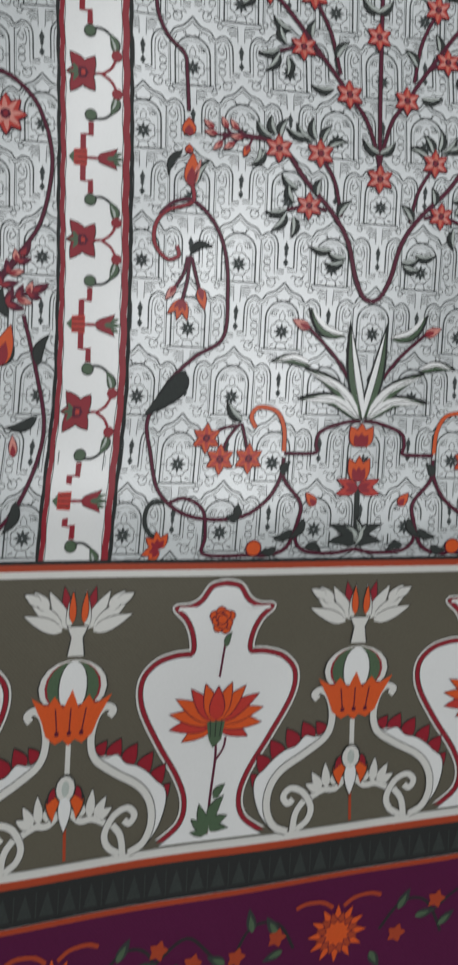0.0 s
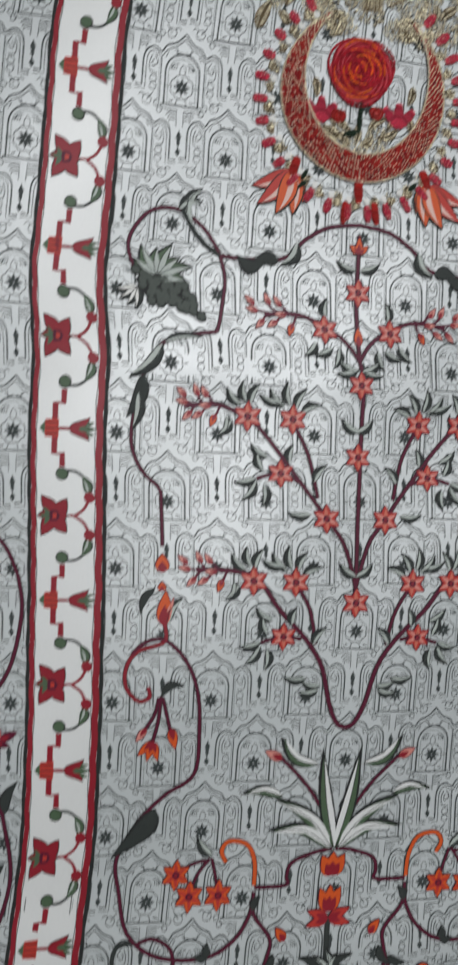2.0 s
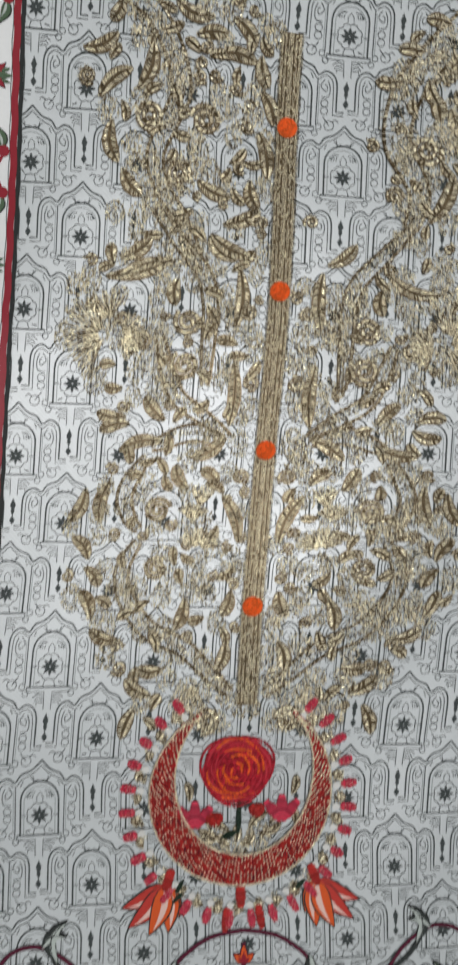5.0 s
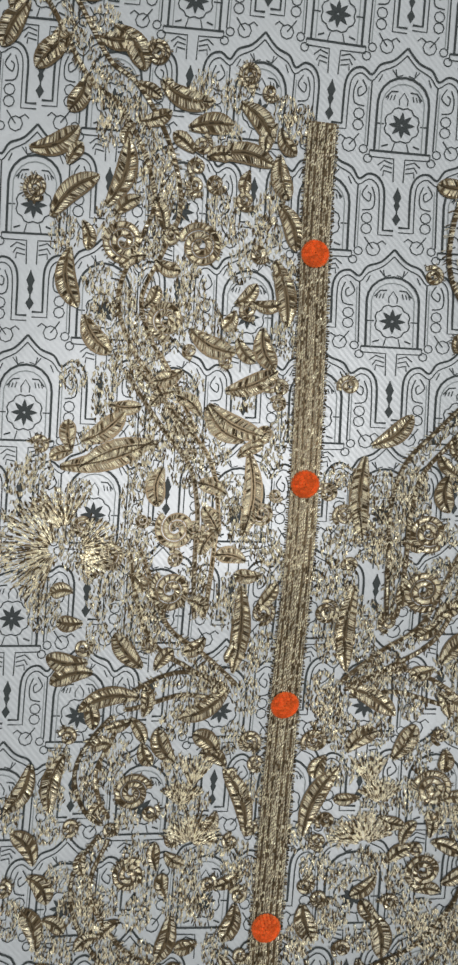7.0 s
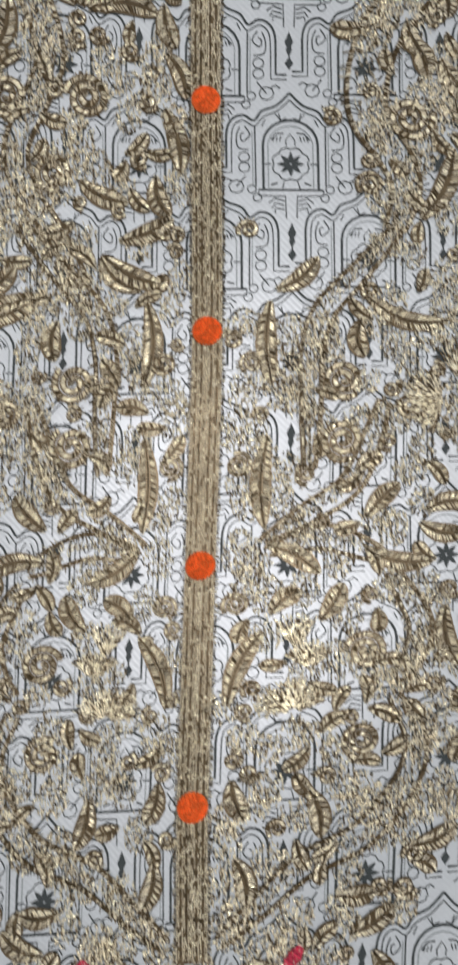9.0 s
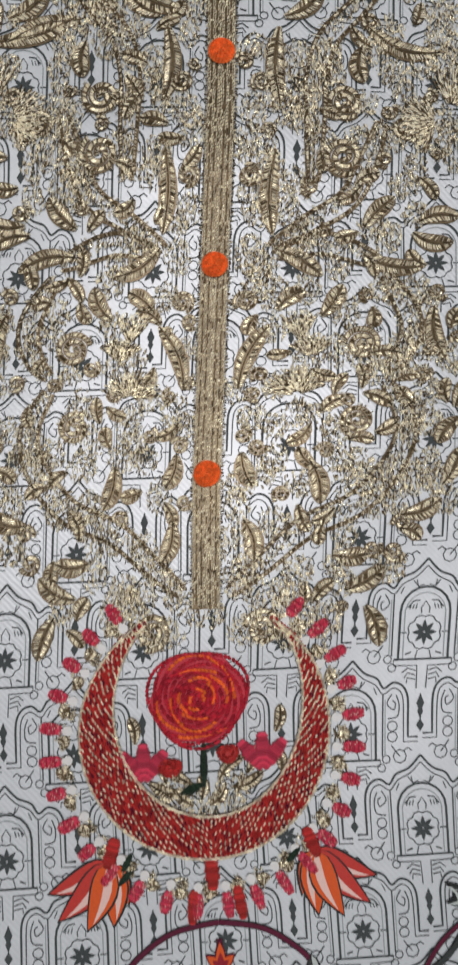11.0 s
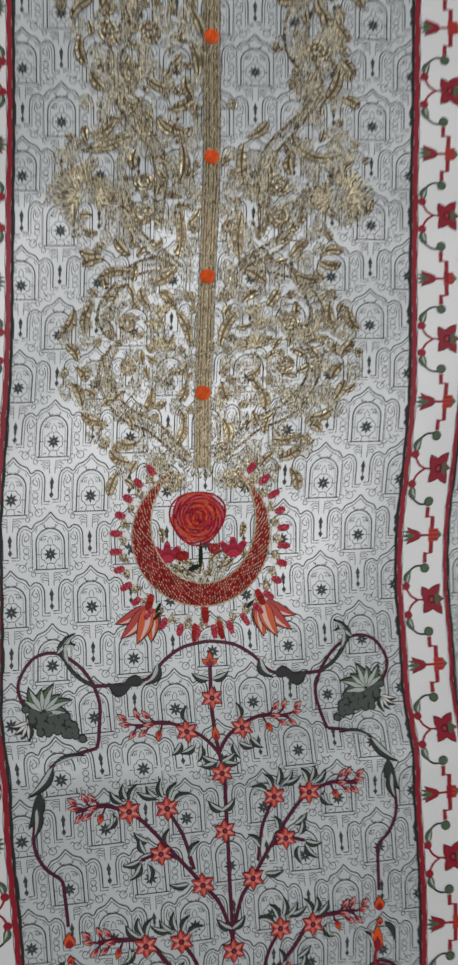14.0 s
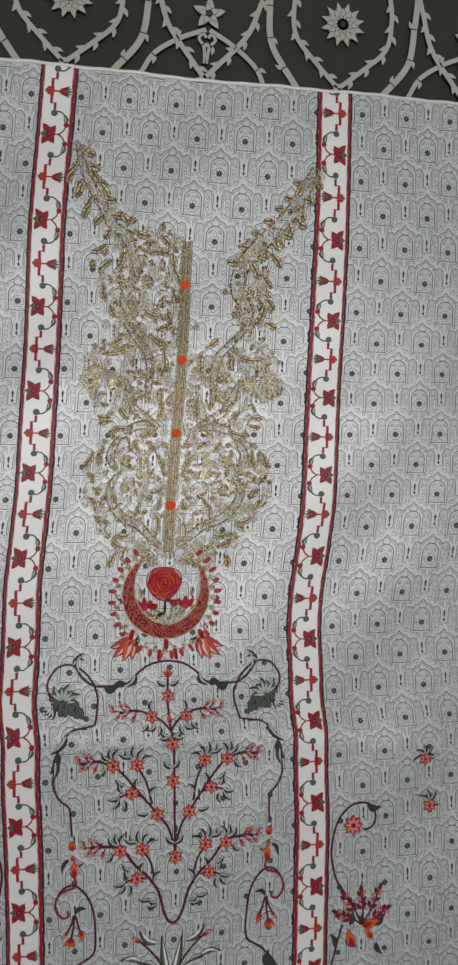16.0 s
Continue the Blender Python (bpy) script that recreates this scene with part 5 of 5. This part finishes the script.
for k in range(26):
    a = 126 + 288 * k / 25
    c, s_ = math.cos(radians(a)), math.sin(radians(a))
    x, y = -1.5 + 57.5 * c, -98 + 60 * s_
    radial = math.degrees(math.atan2(s_ / 60, c / 57.5))
    L = (7.6 if s_ > -0.7 else 9.0) * rng.uniform(0.88, 1.08)
    thread_leaf(x - c * L * 0.5, y - s_ * L * 0.5, radial, L, 5.4 if s_ > -0.7 else 5.0, THREAD_PINK, "petal", True)
    knot = Sheet()
    knot.fill(turned(leaf_outline(0.0045, 0.0036), (x - c * (L * 0.5 + 4.6)) * 0.001, (y - s_ * (L * 0.5 + 4.6)) * 0.001, radial), PALE, 0.0013)
    knot.done("seed_knot", kurta)
    gold_haze((x - c * 5) * 0.001 - s_ * 0.003, (y - s_ * 5) * 0.001 + c * 0.003, 3, 4)
    b = radians(a + 288 / 50)
    bx, by = -1.5 + 53 * math.cos(b), -98 + 55.5 * math.sin(b)
    if k < 25:
        gold_leaf((bx - 2 * math.sin(b), by + 2 * math.cos(b)), (bx + 3 * math.sin(b), by - 3 * math.cos(b)), 4.5, rib=False)
        if k % 2:
            gold_spiral((-1.5 + 51 * math.cos(b), -98 + 53 * math.sin(b)), 1.8)
for x, y, a, ln, w in ((-1, -139, 270, 13, 6), (-8, -152, 262, 12, 5), (8, -151, 278, 12, 5)):
    thread_leaf(x, y, a, ln, w, THREAD_BRICK, "petal")
for x, a in ((-31, 225), (28, 45), (-34, 60)):
    thread_leaf(x, -143, a, 7, 3, THREAD_GREEN)


def lotus_bud(f):
    s = Sheet()
    o = mm([(-39, -139)], 0, f)[0]
    for k, (a, ln, w) in enumerate(((292, 17, 6.5), (204, 24, 8.5), (272, 23, 9.5), (226, 27, 9.5), (250, 25, 9.5))):
        s.fill(turned(leaf_outline((ln + 1.2) * 0.001, (w + 1.4) * 0.001, 0.06), *o, a, 1, f), BLACK, 0.001 + 0.0001 * k)
        s.fill(turned(leaf_outline(ln * 0.001, w * 0.001, 0.06), *o, a, 1, f), ORANGE if k % 2 == 0 else CORAL, 0.00104 + 0.0001 * k)
        s.fill(turned(leaf_outline(ln * 0.00092, w * 0.00034, 0.09), *o, a + 3, 1, f), BLUSH, 0.00107 + 0.0001 * k)
    s.done("lotus_flower", kurta, "coral and orange printed lotus with pale stripes")
    thread_leaf(-36 * f, -131, 250 if f > 0 else 290, 11, 6, THREAD_BRICK, "petal")


lotus_bud(1)
lotus_bud(-1)


# ---- the selvedge and the dark cloth beneath ----
rim = Sheet()
n = 420
ring = []
for i in range(n + 1):
    u = -WIDE + 2 * WIDE * i / n
    w = 0.0004 * math.sin(u * 160) + 0.0003 * math.sin(u * 71 + 1)
    for k in range(7):
        a = math.pi * k / 6
        ring.append((u, TOP - 0.002 + w + 0.0019 * math.cos(a), 0.0013 * math.sin(a) - 0.0004))
rim.put(ring, [(7 * i + k, 7 * i + k + 1, 7 * i + k + 8, 7 * i + k + 7) for i in range(n) for k in range(6)], PALE, 0.0006)
rim.done("selvedge", kurta, "rolled white selvedge along the top edge", smooth=True)

sheet_base = tagged(new("printed_bedspread"), "charcoal olive cotton spread with silver grey leaf scrolls, under the kurta", "bedspread")
bm = bmesh.new()
bmesh.ops.create_grid(bm, x_segments=90, y_segments=110, size=0.5)
for v in bm.verts:
    v.co = Vector((v.co.x * 1.7, v.co.y * 2.2 - 0.1, -0.0078 + 0.0012 * math.sin(v.co.x * 33 + v.co.y * 21) + 0.0008 * math.sin(v.co.y * 61)))
me = bpy.data.meshes.new("spread_cloth")
bm.to_mesh(me)
bm.free()
me.materials.append(DARKCLOTH)
spread = new("spread_cloth", me)
spread.parent = sheet_base
mod = spread.modifiers.new("thickness", "SOLIDIFY")
mod.thickness, mod.offset = 0.004, -1


def sp(pts, x0, f=1):
    return [(x0 + f * p[0] * 0.001, 0.476 + 0.0575 * x0 + p[1] * 0.001, 0.0) for p in pts]


class SpreadSheet(Sheet):
    """Shapes printed on the spread."""

    def put(self, pts, faces, m, h):
        base, k = len(self.verts), self.slot(m)
        for p in pts:
            self.verts.append((p[0], p[1], -0.0052 + h))
        for f in faces:
            self.faces.append([base + i for i in f])
            self.mats.append(k)


def medallion(x0, full):
    """Two crossing stems with small leaves, under a lotus or a small five-petalled blossom."""
    if full:
        stems = (([(87, 125), (85, 92), (80, 46), (54, 8), (40, -8)], 7.0, 0), ([(52, 125), (57, 98), (53, 60), (26, 30), (-14, -6)], 5.2, 1))
    else:
        stems = (([(2, 58), (30, 44), (56, 24), (68, 2), (74, -8)], 5.2, 0), ([(66, 125), (57, 96), (44, 58), (14, 20), (-8, -6)], 5.6, 1), ([(1, 20), (3, 38), (9, 47), (5, 53), (1, 49)], 3.4, 0))
    for f in (1, -1):
        s = SpreadSheet()
        for pts, w, leafy in stems:
            line = [(p[0], p[1]) for p in sp(curve(pts, 8), x0, f)]
            s.stroke(line, w * 0.001 + 0.0012, BLACK, 0.0004 + 0.0001 * leafy)
            s.stroke(line, w * 0.001, SILVER, 0.0005 + 0.0001 * leafy)
            n = 0
            for (x, y), (tx, ty), q in along(line, 0.012 if leafy else 0.03):
                n += 1
                a = math.degrees(math.atan2(ty, tx))
                if 0.05 < q < 0.95 and leafy:
                    s.fill(turned(leaf_outline(0.0125, 0.0052, 0.1), x, y, a + (38 if n % 2 else -38)), SILVER, 0.0007)
                elif 0.1 < q < 0.95:
                    s.stroke([(x - ty * w * 0.0006, y + tx * w * 0.0006), (x + ty * w * 0.0006, y - tx * w * 0.0006)], 0.0012, BLACK, 0.0008)
                    s.fill(turned(leaf_outline(0.011, 0.005, 0.15), x, y, a + (40 if n % 2 else -140)), SILVER, 0.0006)
        s.done("leaf_scroll", sheet_base, "silver grey leaf scroll")
    s = SpreadSheet()
    c = sp([(0, 80 if full else 76)], x0)[0]
    s.disc(c[0], c[1], 0.004, BLACK, 0.0015, 10)
    s.disc(c[0], c[1], 0.0028, SLATE, 0.0016, 10)
    heart = s.done("medallion", sheet_base, "silver grey blossom medallion")
    for k, (r, w) in enumerate(((26, 9), (19, 8), (12, 6)) if full else ((19, 10), (12, 7))):
        for a in range(0, 360, 30 if full else 72):
            s = SpreadSheet()
            s.fill(turned(leaf_outline((r + 0.8) * 0.001, (w + 0.9) * 0.001), c[0], c[1], a + 15 * k + 18), BLACK, 0.0008 + 0.0002 * k)
            s.fill(turned(leaf_outline(r * 0.001, w * 0.001), c[0], c[1], a + 15 * k + 18), SILVER, 0.0009 + 0.0002 * k)
            s.done("petal", heart)


for i in range(-3, 4):
    medallion(0.001 + i * 0.152, i % 2)

# plain round housing added for the unseen, assumed lamp that lights the cloth
lamp_thing = tagged(new("unseen_ceiling_lamp"), "unseen round white ceiling lamp, added to hold the assumed light source", "lamp")
for part_name, r, z, hgt, m in (("housing", 0.3, 2.45, 0.1, PLASTER),):
    bm = bmesh.new()
    bmesh.ops.create_cone(bm, cap_ends=True, segments=40, radius1=r * 0.92, radius2=r, depth=hgt, matrix=Matrix.Translation((LAMP_X, LAMP_Y, z)))
    me = bpy.data.meshes.new(part_name)
    bm.to_mesh(me)
    bm.free()
    me.materials.append(m)
    ob = new(part_name, me)
    ob.parent = lamp_thing
